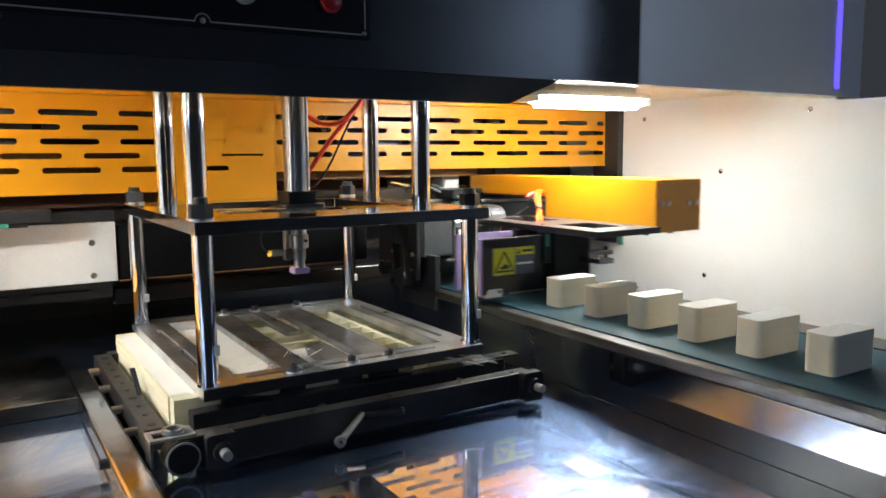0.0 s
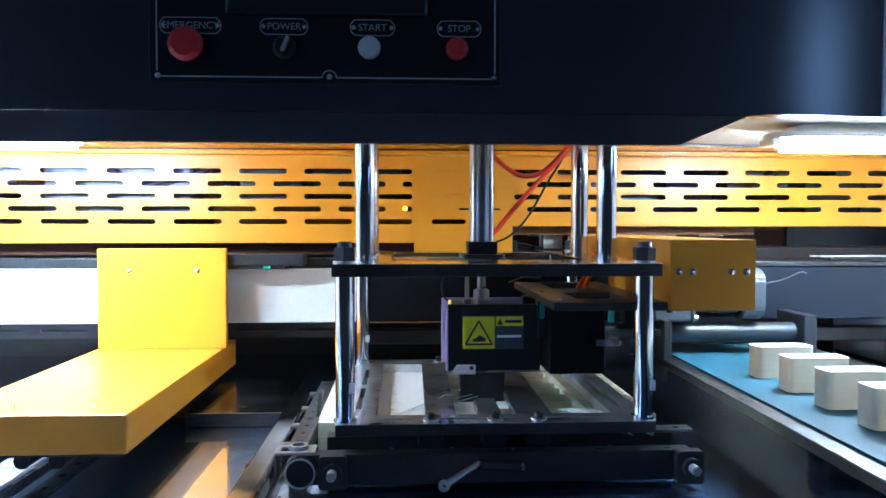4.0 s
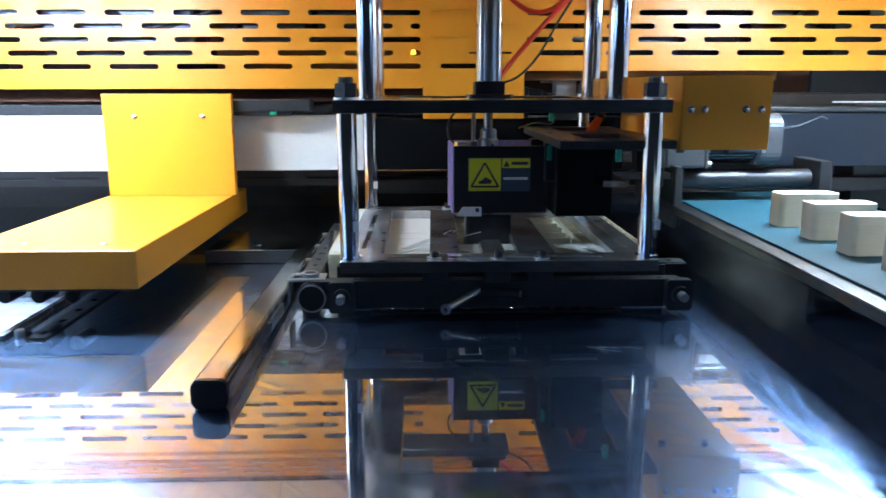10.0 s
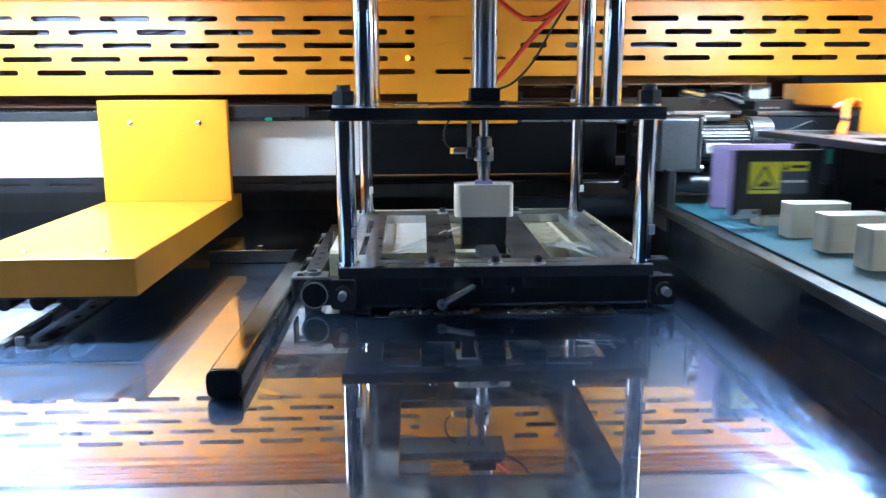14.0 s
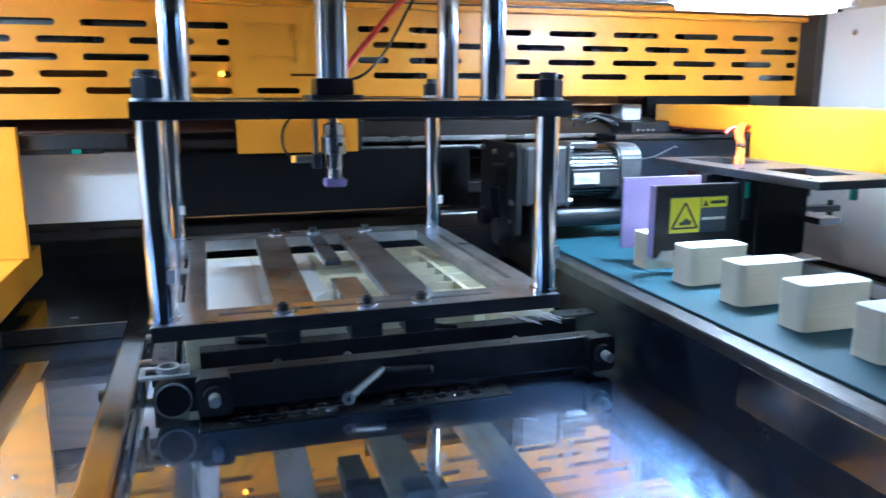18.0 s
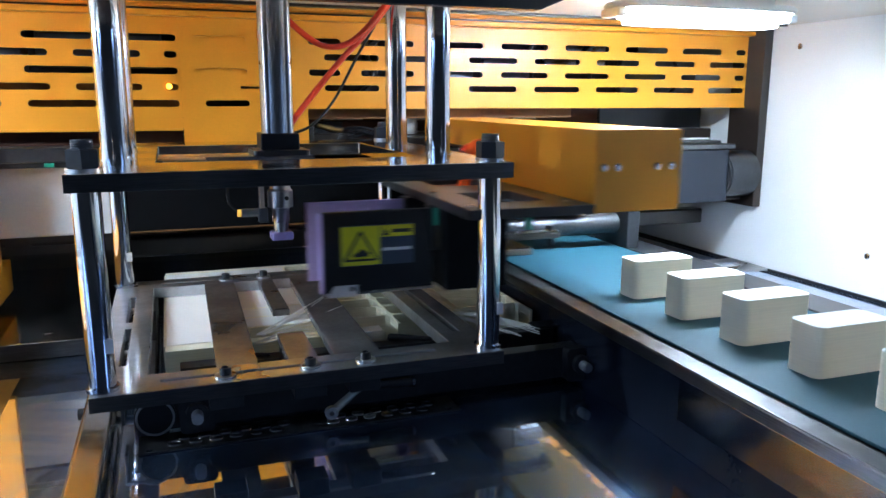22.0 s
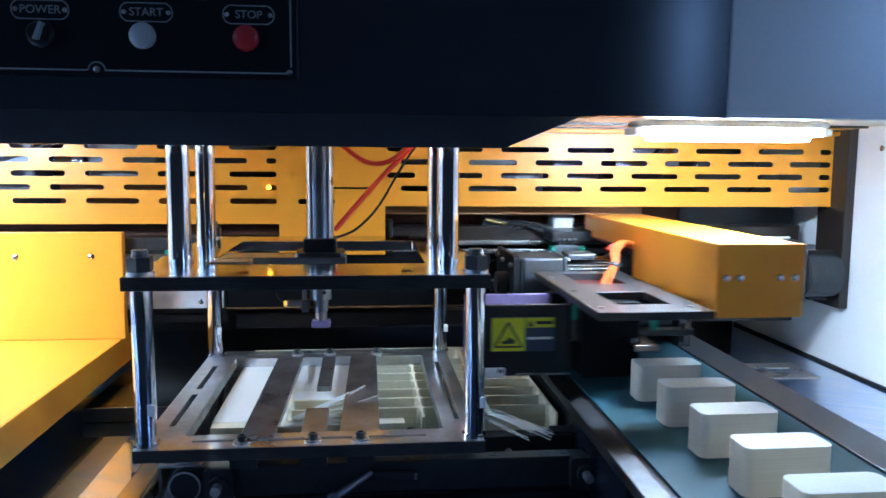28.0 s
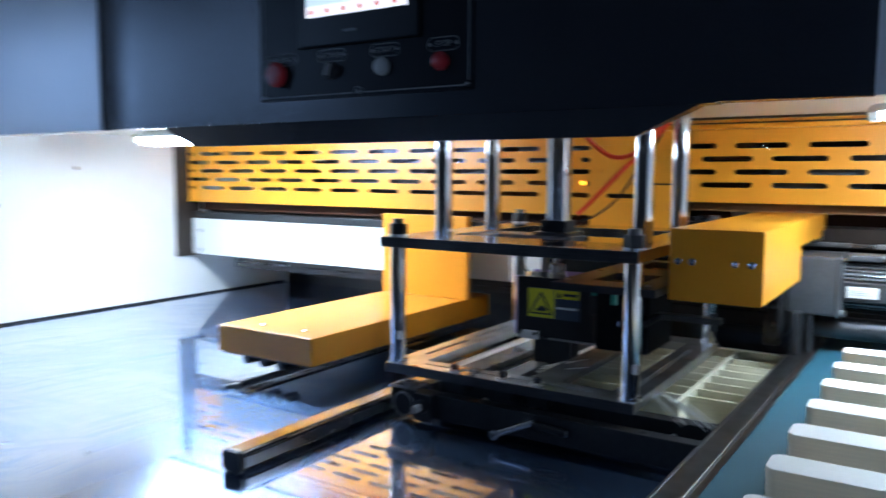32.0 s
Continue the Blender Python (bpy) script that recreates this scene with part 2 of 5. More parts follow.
M = {
    "table": table_steel(),
    "orange": mat("orange_paint", (0.80, 0.315, 0.017), 0.36, grain=0.04, scale=350, bump=0.10, stain=0.06, stain_scale=5, coat=0.12),
    "white": mat("white_paint", (0.80, 0.80, 0.79), 0.5, grain=0.04, scale=300, bump=0.10, stain=0.06, stain_scale=3),
    "cream": mat("cream_paint", (0.74, 0.68, 0.58), 0.5, grain=0.04, scale=300, bump=0.08, stain=0.06),
    "navy": mat("black_navy_paint", (0.025, 0.028, 0.037), 0.25, spec=0.75, grain=0.1, scale=400, bump=0.12, stain=0.15, stain_scale=2),
    "grey": mat("grey_paint", (0.82, 0.79, 0.78), 0.34, spec=1.0, coat=0.8, grain=0.04, scale=350, bump=0.08, stain=0.08, stain_scale=2),
    "slate": mat("dark_blue_grey_paint", (0.010, 0.014, 0.024), 0.36, grain=0.08, scale=300, stain=0.15, stain_scale=4, bump=0.06),
    "dark": mat("dark_sheet_steel", (0.030, 0.021, 0.017), 0.28, grain=0.15, scale=80, stain=0.25, stain_scale=5, bump=0.05),
    "gloss": mat("glossy_black_paint", (0.010, 0.013, 0.021), 0.26, grain=0.06, scale=200, stain=0.08, stain_scale=3, spec=0.25),
    "worn": mat("worn_polished_steel", (0.70, 0.72, 0.75), 0.13, 1.0, grain=0.10, scale=160, stain=0.10, stain_scale=9, rough_var=0.10, bump=0.03, haze=0.34),
    "plate": mat("ground_steel", (0.56, 0.57, 0.58), 0.09, 1.0, grain=0.10, scale=30, stain=0.2, stain_scale=8, rough_var=0.14, bump=0.03, stretch=(40, 1, 1)),
    "bar": mat("glossy_dark_bar", (0.44, 0.455, 0.48), 0.15, 1.0, grain=0.12, scale=260, stain=0.05, stain_scale=16, rough_var=0.03, bump=0.03, haze=0.36),
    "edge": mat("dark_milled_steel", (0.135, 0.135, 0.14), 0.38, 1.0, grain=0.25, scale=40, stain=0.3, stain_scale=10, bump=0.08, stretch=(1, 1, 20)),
    "chrome": mat("chrome_rod", (0.66, 0.67, 0.70), 0.09, 1.0, grain=0.05, scale=200, stain=0.10, stain_scale=9, rough_var=0.05),
    "carrier": mat("grey_milled_steel", (0.30, 0.305, 0.32), 0.20, 1.0, grain=0.12, scale=120, stain=0.12, stain_scale=12, bump=0.04),
    "panelsteel": mat("polished_steel_panel", (0.23, 0.235, 0.25), 0.11, 1.0, grain=0.04, scale=40, stain=0.04, stain_scale=12),
    "satin": mat("dark_satin_steel", (0.085, 0.087, 0.095), 0.40, 0.7, grain=0.14, scale=160, stain=0.15, stain_scale=10, bump=0.04),
    "steel": mat("brushed_steel", (0.48, 0.48, 0.49), 0.28, 1.0, grain=0.12, scale=60, stain=0.15, stain_scale=12, rough_var=0.1, bump=0.04),
    "black": mat("black_oxide", (0.030, 0.031, 0.035), 0.36, 0.2, grain=0.2, scale=120, stain=0.3, stain_scale=14, bump=0.06),
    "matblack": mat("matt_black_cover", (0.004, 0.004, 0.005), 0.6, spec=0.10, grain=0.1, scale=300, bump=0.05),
    "plastic": mat("black_plastic", (0.017, 0.017, 0.020), 0.32, grain=0.1, scale=300, bump=0.05, spec=0.35),
    "alu": mat("grey_cast_aluminium", (0.115, 0.122, 0.135), 0.42, 0.6, grain=0.12, scale=160, stain=0.2, stain_scale=14, bump=0.08),
    "belt": mat("green_blue_belt", (0.024, 0.090, 0.125), 0.6, spec=0.25, grain=0.10, scale=500, bump=0.12, stain=0.14, stain_scale=6),
    "paper": mat("stacked_card", (0.90, 0.79, 0.62), 0.75, grain=0.06, scale=18, bump=0.15, stain=0.05, stain_scale=9, piece=0.05, stretch=(1, 1, 45)),
    "sheet": mat("white_card_face", (0.88, 0.875, 0.84), 0.6, grain=0.03, scale=200, bump=0.04, stain=0.05, stain_scale=6),
    "waste": mat("card_waste_edges", (0.95, 0.90, 0.70), 0.75, grain=0.16, scale=14, bump=0.2, stain=0.08, stain_scale=12, stretch=(1, 1, 50), through_light=0.22),
    "purple": mat("lilac_rubber_foam", (0.46, 0.36, 0.68), 0.6, grain=0.10, scale=260, bump=0.25, stain=0.08),
    "yellow": mat("yellow_sticker", (0.72, 0.66, 0.02), 0.4, grain=0.04, scale=200),
    "bluegrey": mat("blue_grey_sticker", (0.05, 0.065, 0.10), 0.35, grain=0.05, scale=200),
    "label": mat("white_label", (0.75, 0.75, 0.74), 0.4, grain=0.04, scale=200),
    "ink": mat("dark_print", (0.03, 0.03, 0.03), 0.5),
    "redhose": mat("red_hose", (0.80, 0.05, 0.02), 0.3, grain=0.05, scale=100, coat=0.3),
    "orangehose": mat("orange_hose", (0.78, 0.11, 0.010), 0.5, grain=0.05, scale=100, spec=0.3),
    "redpaint": mat("red_oxide_inside", (0.10, 0.012, 0.014), 0.5, grain=0.1, scale=120),
    "brown": mat("brown_primer_steel", (0.075, 0.030, 0.018), 0.55, spec=0.2, grain=0.1, scale=120, stain=0.25, stain_scale=5, bump=0.05),
    "redplastic": mat("red_button", (0.55, 0.03, 0.035), 0.3, grain=0.04, scale=120, coat=0.2),
    "whiteplastic": mat("white_button", (0.50, 0.51, 0.50), 0.3, grain=0.03, scale=120, coat=0.2),
    "panelblack": mat("panel_black", (0.014, 0.014, 0.018), 0.3, spec=0.2, grain=0.1, scale=200, stain=0.2, stain_scale=4),
    "ochre": mat("ochre_primer", (0.26, 0.12, 0.035), 0.5, grain=0.1, scale=80, stain=0.2, stain_scale=6),
    "galva": mat("dull_galvanised_sheet", (0.055, 0.046, 0.042), 0.45, grain=0.12, scale=60, stain=0.2, stain_scale=6, bump=0.04),
    "brass": mat("brass_plug", (0.62, 0.42, 0.16), 0.3, 1.0, grain=0.1, scale=120),
    # grey made paler to stand for lamp light on the small carriage fittings
    "litgrey": mat("lit_metal_grey", (0.34, 0.34, 0.35), 0.40, 0.35, grain=0.12, scale=120, stain=0.15, stain_scale=20, bump=0.04),
    "print": mat("white_print", (0.34, 0.35, 0.35), 0.5),
    "green": mat("green_connector", (0.02, 0.30, 0.20), 0.4),
    "concrete": mat("hall_concrete", (0.16, 0.16, 0.15), 0.6, grain=0.1, scale=20, stain=0.2, stain_scale=1),
    "hall": mat("hall_wall_paint", (0.20, 0.20, 0.20), 0.7, grain=0.05, scale=20, stain=0.1, stain_scale=0.6),
    "led": glow("led_diffuser", (0.72, 0.89, 1.0), 124.0),
    # bluish glow of the unseen panels added behind the camera
    "window": glow("unseen_panel_glow", (0.34, 0.57, 1.0), 6.5),
    "violet": glow("violet_led", (0.06, 0.05, 1.0), 2.6),
    "tip": glow("sensor_tip", (0.9, 0.5, 0.08), 0.8),
    "amber": glow("amber_led", (1.0, 0.50, 0.03), 5.0),
    "screen": glow("lit_screen", (0.62, 0.80, 0.90), 1.3),
    "screenbar": glow("lit_screen_bar", (0.9, 0.9, 0.95), 1.6),
    "screenred": glow("lit_screen_mark", (0.8, 0.15, 0.12), 1.0),
}

# ---- mesh helpers ----
BASE = {}


def thing(name, base, label="", category="", group="", kind=""):
    ob = new(name)
    ob.location = base
    ob.empty_display_size = 0.02
    BASE[ob.name] = Vector(base)
    return tagged(ob, label, category, group, kind)


def part(name, bm, material, parent=None, label="", smooth=False):
    """Links a bmesh, made in world places, as one mesh object under a thing or a part."""
    base = BASE[parent.name] if parent else Vector((0, 0, 0))
    me = bpy.data.meshes.new(name)
    for v in bm.verts:
        v.co -= base
    bm.normal_update()
    if smooth:
        for f in bm.faces:
            f.smooth = True
        for e in bm.edges:
            if len(e.link_faces) == 2 and e.calc_face_angle(0) > 0.6:
                e.smooth = False
    bm.to_mesh(me)
    bm.free()
    me.materials.append(M[material])
    ob = new(name, me)
    if parent:
        ob.parent = parent
    BASE[ob.name] = base
    if label:
        ob["label"] = label
    return ob


def solo(name, bm, material, label="", category="", group="", kind="", smooth=False):
    return tagged(part(name, bm, material, None, "", smooth), label, category, group, kind)


def box(x0, x1, y0, y1, z0, z1, bevel=0.0, bm=None, seg=2):
    bm = bm or bmesh.new()
    made = bmesh.ops.create_cube(bm, size=1)["verts"]
    for v in made:
        v.co = Vector(((x0 + x1) / 2 + v.co.x * (x1 - x0), (y0 + y1) / 2 + v.co.y * (y1 - y0), (z0 + z1) / 2 + v.co.z * (z1 - z0)))
    if bevel:
        edges = list({e for v in made for e in v.link_edges})
        bmesh.ops.bevel(bm, geom=edges, offset=bevel, segments=seg, affect="EDGES", profile=0.5)
    return bm


def cyl(p0, p1, r, n=28, r1=None, bm=None, bevel=0.0):
    bm = bm or bmesh.new()
    p0, p1 = Vector(p0), Vector(p1)
    way = p1 - p0
    turn = way.to_track_quat("Z", "Y").to_matrix().to_4x4()
    made = bmesh.ops.create_cone(bm, cap_ends=True, segments=n, radius1=r, radius2=r if r1 is None else r1, depth=way.length,
                                 matrix=Matrix.Translation((p0 + p1) / 2) @ turn)["verts"]
    if bevel:
        rims = [e for e in {e for v in made for e in v.link_edges} if any(len(f.verts) > 4 for f in e.link_faces)]
        bmesh.ops.bevel(bm, geom=rims, offset=bevel, segments=2, affect="EDGES")
    return bm


def lathe(center, profile, axis="z", n=28, bm=None):
    """Turns a profile of (radius, height) round an axis through center; a profile that ends where it began makes a ring."""
    bm = bm or bmesh.new()
    rings = []
    closed = profile[0] == profile[-1]
    for r, h in profile[:-1] if closed else profile:
        ring = []
        for i in range(n):
            a = 2 * math.pi * i / n
            u, w = r * math.cos(a), r * math.sin(a)
            co = {"z": (u, w, h), "y": (u, h, w), "x": (h, u, w)}[axis]
            ring.append(bm.verts.new(Vector(center) + Vector(co)))
        rings.append(ring)
    for a, b in zip(rings, rings[1:] + rings[:1] if closed else rings[1:]):
        for i in range(n):
            bm.faces.new((a[i], a[(i + 1) % n], b[(i + 1) % n], b[i]))
    if not closed:
        bm.faces.new(rings[0])
        bm.faces.new(rings[-1])
    bmesh.ops.recalc_face_normals(bm, faces=bm.faces)
    return bm


def sweep(points, r, n=10, bm=None, steps=8):
    """A round hose along a smooth curve through the points."""
    bm = bm or bmesh.new()
    pts = [Vector(p) for p in points]
    ext = [2 * pts[0] - pts[1]] + pts + [2 * pts[-1] - pts[-2]]
    line = []
    for i in range(1, len(ext) - 2):
        a, b, c, d = ext[i - 1:i + 3]
        for s in range(steps):
            t = s / steps
            line.append(0.5 * ((2 * b) + (c - a) * t + (2 * a - 5 * b + 4 * c - d) * t * t + (3 * b - a - 3 * c + d) * t ** 3))
    line.append(pts[-1])
    rings, side = [], Vector((0.3, 1, 0.2))
    for i, p in enumerate(line):
        way = (line[min(i + 1, len(line) - 1)] - line[max(i - 1, 0)]).normalized()
        u = way.cross(side).normalized()
        w = way.cross(u)
        rings.append([bm.verts.new(p + r * (math.cos(2 * math.pi * k / n) * u + math.sin(2 * math.pi * k / n) * w)) for k in range(n)])
    for a, b in zip(rings, rings[1:]):
        for k in range(n):
            bm.faces.new((a[k], a[(k + 1) % n], b[(k + 1) % n], b[k]))
    bm.faces.new(rings[0])
    bm.faces.new(rings[-1])
    bmesh.ops.recalc_face_normals(bm, faces=bm.faces)
    return bm


def prism(outline, axis, a, b, bm=None, bevel=0.0):
    """A flat outline drawn out from a to b along an axis. Outline pairs: (y, z), (x, z) or (x, y)."""
    bm = bm or bmesh.new()
    put = {"x": lambda p, h: (h, p[0], p[1]), "y": lambda p, h: (p[0], h, p[1]), "z": lambda p, h: (p[0], p[1], h)}[axis]
    lo = [bm.verts.new(put(p, a)) for p in outline]
    hi = [bm.verts.new(put(p, b)) for p in outline]
    faces = [bm.faces.new(lo), bm.faces.new(hi)]
    for i in range(len(outline)):
        j = (i + 1) % len(outline)
        faces.append(bm.faces.new((lo[i], lo[j], hi[j], hi[i])))
    bmesh.ops.recalc_face_normals(bm, faces=faces)
    if bevel:
        bmesh.ops.bevel(bm, geom=list({e for f in faces for e in f.edges}), offset=bevel, segments=2, affect="EDGES")
    return bm


def rounded(x0, x1, y0, y1, r, n=5):
    pts = []
    for cx, cy, a0 in ((x1 - r, y1 - r, 0), (x0 + r, y1 - r, 90), (x0 + r, y0 + r, 180), (x1 - r, y0 + r, 270)):
        for i in range(n + 1):
            a = radians(a0 + 90 * i / n)
            pts.append((cx + r * math.cos(a), cy + r * math.sin(a)))
    return pts


def holed(x0, x1, y0, y1, z0, z1, holes, bm=None):
    """A plate with rectangular holes (x0, x1, y0, y1), cut on a grid."""
    bm = bm or bmesh.new()
    xs = sorted({x0, x1, *(h[0] for h in holes), *(h[1] for h in holes)})
    ys = sorted({y0, y1, *(h[2] for h in holes), *(h[3] for h in holes)})
    vs = {}

    def vert(i, j, z):
        if (i, j, z) not in vs:
            vs[i, j, z] = bm.verts.new((xs[i], ys[j], z))
        return vs[i, j, z]

    def full(i, j):
        if not (0 <= i < len(xs) - 1 and 0 <= j < len(ys) - 1):
            return False
        cx, cy = (xs[i] + xs[i + 1]) / 2, (ys[j] + ys[j + 1]) / 2
        return not any(h[0] < cx < h[1] and h[2] < cy < h[3] for h in holes)

    for i in range(len(xs) - 1):
        for j in range(len(ys) - 1):
            if not full(i, j):
                continue
            for z in (z0, z1):
                bm.faces.new([vert(i, j, z), vert(i + 1, j, z), vert(i + 1, j + 1, z), vert(i, j + 1, z)])
            for di, dj, p, q in ((-1, 0, (i, j), (i, j + 1)), (1, 0, (i + 1, j), (i + 1, j + 1)), (0, -1, (i, j), (i + 1, j)), (0, 1, (i, j + 1), (i + 1, j + 1))):
                if not full(i + di, j + dj):
                    bm.faces.new([vert(*p, z0), vert(*q, z0), vert(*q, z1), vert(*p, z1)])
    bmesh.ops.recalc_face_normals(bm, faces=bm.faces)
    edges = [e for e in bm.edges if len(e.link_faces) == 2 and e.calc_face_angle(0) > 1]
    bmesh.ops.bevel(bm, geom=edges, offset=0.0008, segments=1, affect="EDGES")
    return bm


def slotted(x0, x1, z0, z1, y, thick, rows, h):
    """A sheet in the plane y, with rows (z, [(a, b)...]) of round-ended slots of height h cut through it."""
    bm = bmesh.new()
    n = 4

    def quad(a, b, c, d):
        for yy in (y, y + thick):
            bm.faces.new([bm.verts.new((p[0], yy, p[1])) for p in (a, b, c, d)])

    edges = [z0]
    rows = sorted(rows)
    for k, (zc, _) in enumerate(rows):
        edges += [zc - h, zc + h]
    edges.append(z1)
    for k in range(0, len(edges), 2):
        if edges[k + 1] - edges[k] > 1e-5:
            quad((x0, edges[k]), (x1, edges[k]), (x1, edges[k + 1]), (x0, edges[k + 1]))
    for zc, slots in rows:
        slots = [(max(a, x0 + 0.004), min(b, x1 - 0.004)) for a, b in sorted(slots) if min(b, x1 - 0.004) - max(a, x0 + 0.004) > 0.02]
        cut = [x0] + [(slots[i][1] + slots[i + 1][0]) / 2 for i in range(len(slots) - 1)] + [x1]
        for i, (a, b) in enumerate(slots):
            c0, c1, r = cut[i], cut[i + 1], h / 2
            inner, outer = [], []
            for s in range(n + 1):
                t = radians(-90 + 180 * s / n)
                inner.append((b - r + r * math.cos(t), zc + r * math.sin(t)))
                outer.append((c1, zc + h * (2 * s / n - 1)) if 0 < s < n else ((c1, zc - h) if s == 0 else (c1, zc + h)))
            for s in range(n + 1):
                t = radians(90 + 180 * s / n)
                inner.append((a + r + r * math.cos(t), zc + r * math.sin(t)))
                outer.append((c0, zc + h * (1 - 2 * s / n)))
            for s in range(len(inner)):
                e = (s + 1) % len(inner)
                quad(inner[s], outer[s], outer[e], inner[e])
                bm.faces.new([bm.verts.new((p[0], yy, p[1])) for p, yy in ((inner[s], y), (inner[e], y), (inner[e], y + thick), (inner[s], y + thick))])
    bmesh.ops.remove_doubles(bm, verts=bm.verts, dist=1e-6)
    bmesh.ops.recalc_face_normals(bm, faces=bm.faces)
    return bm


def words(text, size, material, m, parent, name="lettering", depth=0.0004):
    cu = bpy.data.curves.new(name, "FONT")
    cu.body, cu.size, cu.align_x, cu.align_y, cu.extrude = text, size, "CENTER", "CENTER", depth
    tmp = new(name, cu)
    me = bpy.data.meshes.new_from_object(tmp)
    bpy.data.objects.remove(tmp)
    me.materials.clear()
    me.materials.append(M[material])
    me.transform(Matrix.Translation(-BASE[parent.name]) @ m)
    ob = new(name, me)
    ob.parent = parent
    return ob


def screw(x, y, z, way, r, parent, material="chrome"):
    """A small round screw head whose axis looks along way."""
    p = Vector((x, y, z))
    w = Vector(way)
    bm = cyl(p - w * 0.002, p + w * r * 0.35, r, 14)
    cyl(p + w * r * 0.35, p + w * r * 0.62, r * 0.93, 14, r * 0.45, bm=bm)
    return part("screw", bm, material, parent, smooth=True)


# ---- the machine's enclosure ----
WX = 1.13       # inner face of the right wall
YL = 0.235      # the line on which blocks are lifted and laid on the belt

solo("worktable", holed(-1.565, WX, -0.62, 1.12, -0.06, TZ, [(-0.06, 0.06, 0.20, 0.27)]), "table", "mirror-polished steel worktable with wiped, scratched surface", "table", kind="structure")
solo("table_skirt", box(-1.565, WX, -0.60, -0.57, -0.95, -0.06, 0.004), "grey", "grey painted steel front below the worktable", "panel", kind="structure")
solo("wall_right", prism([(1.15, -0.06), (1.15, 0.53), (-0.028, 0.52), (-0.028, 0.478), (-0.62, 0.478), (-0.62, -0.06)], "x", WX, 1.19, bevel=0.002), "white", "white painted steel side wall", "wall", kind="structure")
solo("wall_left", prism([(1.15, -0.06), (1.15, 0.53), (-0.028, 0.52), (-0.028, 0.478), (-0.62, 0.478), (-0.62, -0.06)], "x", -1.655, -1.565, bevel=0.002), "white", "white painted steel side wall", "wall", kind="structure")
solo("wall_back", box(-1.565, WX, 1.12, 1.15, -0.06, 0.508), "dark", "dark steel back wall of the machine", "wall", kind="structure")
solo("ceiling", box(-1.565, WX, -0.030, 1.12, 0.508, 0.53), "cream", "cream painted sheet-steel ceiling of the machine", "ceiling", kind="structure")
solo("floor", box(-12, 9, -5, 3, -1.0, -0.95), "concrete", "grey concrete hall floor", "floor", kind="structure")
solo("wall_hall", box(-12, 9, -5.1, -5, -0.95, 3.2), "hall", "grey hall wall", "wall", kind="structure")
solo("baseboard", box(WX - 0.005, WX - 0.0005, -0.60, 1.10, TZ + 0.0005, TZ + 0.006), "plastic", "thin black rubber seam along the side wall", "seam", kind="structure")
solo("baseboard", box(-1.5645, -1.560, -0.60, 1.10, TZ + 0.0005, TZ + 0.006), "plastic", "thin black rubber seam along the side wall", "seam", kind="structure")
side_screws = thing("wall_screw_set", (WX - 0.0005, 0.25, 0.06), "small screws in the white side wall", "screws", kind="structure")
for y, z in ((0.262, 0.322), (0.302, 0.054), (0.03, 0.462), (0.52, 0.462)):
    screw(WX - 0.0005, y, z, (-1, 0, 0), 0.006, side_screws)
for y, z in ((0.255, 0.405), (0.02, 0.30)):
    screw(-1.5645, y, z, (1, 0, 0), 0.006, side_screws)

# hanging front fascia: black middle, lighter ends
fascia = thing("fascia", (-0.2, -0.05, 0.445), "black-painted hanging front fascia with chamfered lower corners", "fascia", kind="structure")
part("front_sheet", box(-0.80, 0.345, -0.062, -0.030, 0.4815, 1.15), "navy", fascia)
fold = bmesh.new()
rim = [[fold.verts.new(p) for p in ((-0.735, y0, 0.481), (-0.66, y1, z1), (0.237, y1, z1), (0.325, y0, 0.481))] for y0, y1, z1 in ((-0.0615, -0.046, 0.4435), (-0.0305, -0.0305, 0.4435))]
fold.faces.new(rim[0])
fold.faces.new(rim[1])
for i in range(4):
    fold.faces.new((rim[0][i], rim[0][(i + 1) % 4], rim[1][(i + 1) % 4], rim[1][i]))
bmesh.ops.recalc_face_normals(fold, faces=fold.faces)
part("lower_fold", fold, "navy", fascia, "lower edge folded back, with chamfered ends")
for x0, x1 in ((0.345, 0.515), (-0.80, -0.968)):
    arc = [(x0 + (x1 - x0) * i / 14, -0.062 + 0.018 * (i / 14) ** 2) for i in range(15)]
    part("rounded_end", prism(arc + [(x1, -0.030), (x0, -0.030)], "z", 0.483, 1.15), "navy", fascia, smooth=True)
part("grey_end", box(0.516, 1.19, -0.046, -0.030, 0.483, 1.15, 0.002), "grey", fascia, "light grey painted end of the fascia")
part("grey_end", box(-1.655, -0.969, -0.046, -0.030, 0.483, 1.15, 0.002), "grey", fascia, "light grey painted end of the fascia")
part("light_strip", box(1.090, 1.103, -0.050, -0.044, 0.500, 1.10, 0.002), "violet", fascia, "glowing violet light strip")
part("lower_lip", box(0.327, 1.19, -0.030, 0.0, 0.483, 0.507), "cream", fascia, "folded cream edge")
part("lower_lip", box(-1.655, -0.735, -0.030, 0.0, 0.483, 0.507), "cream", fascia, "folded cream edge")

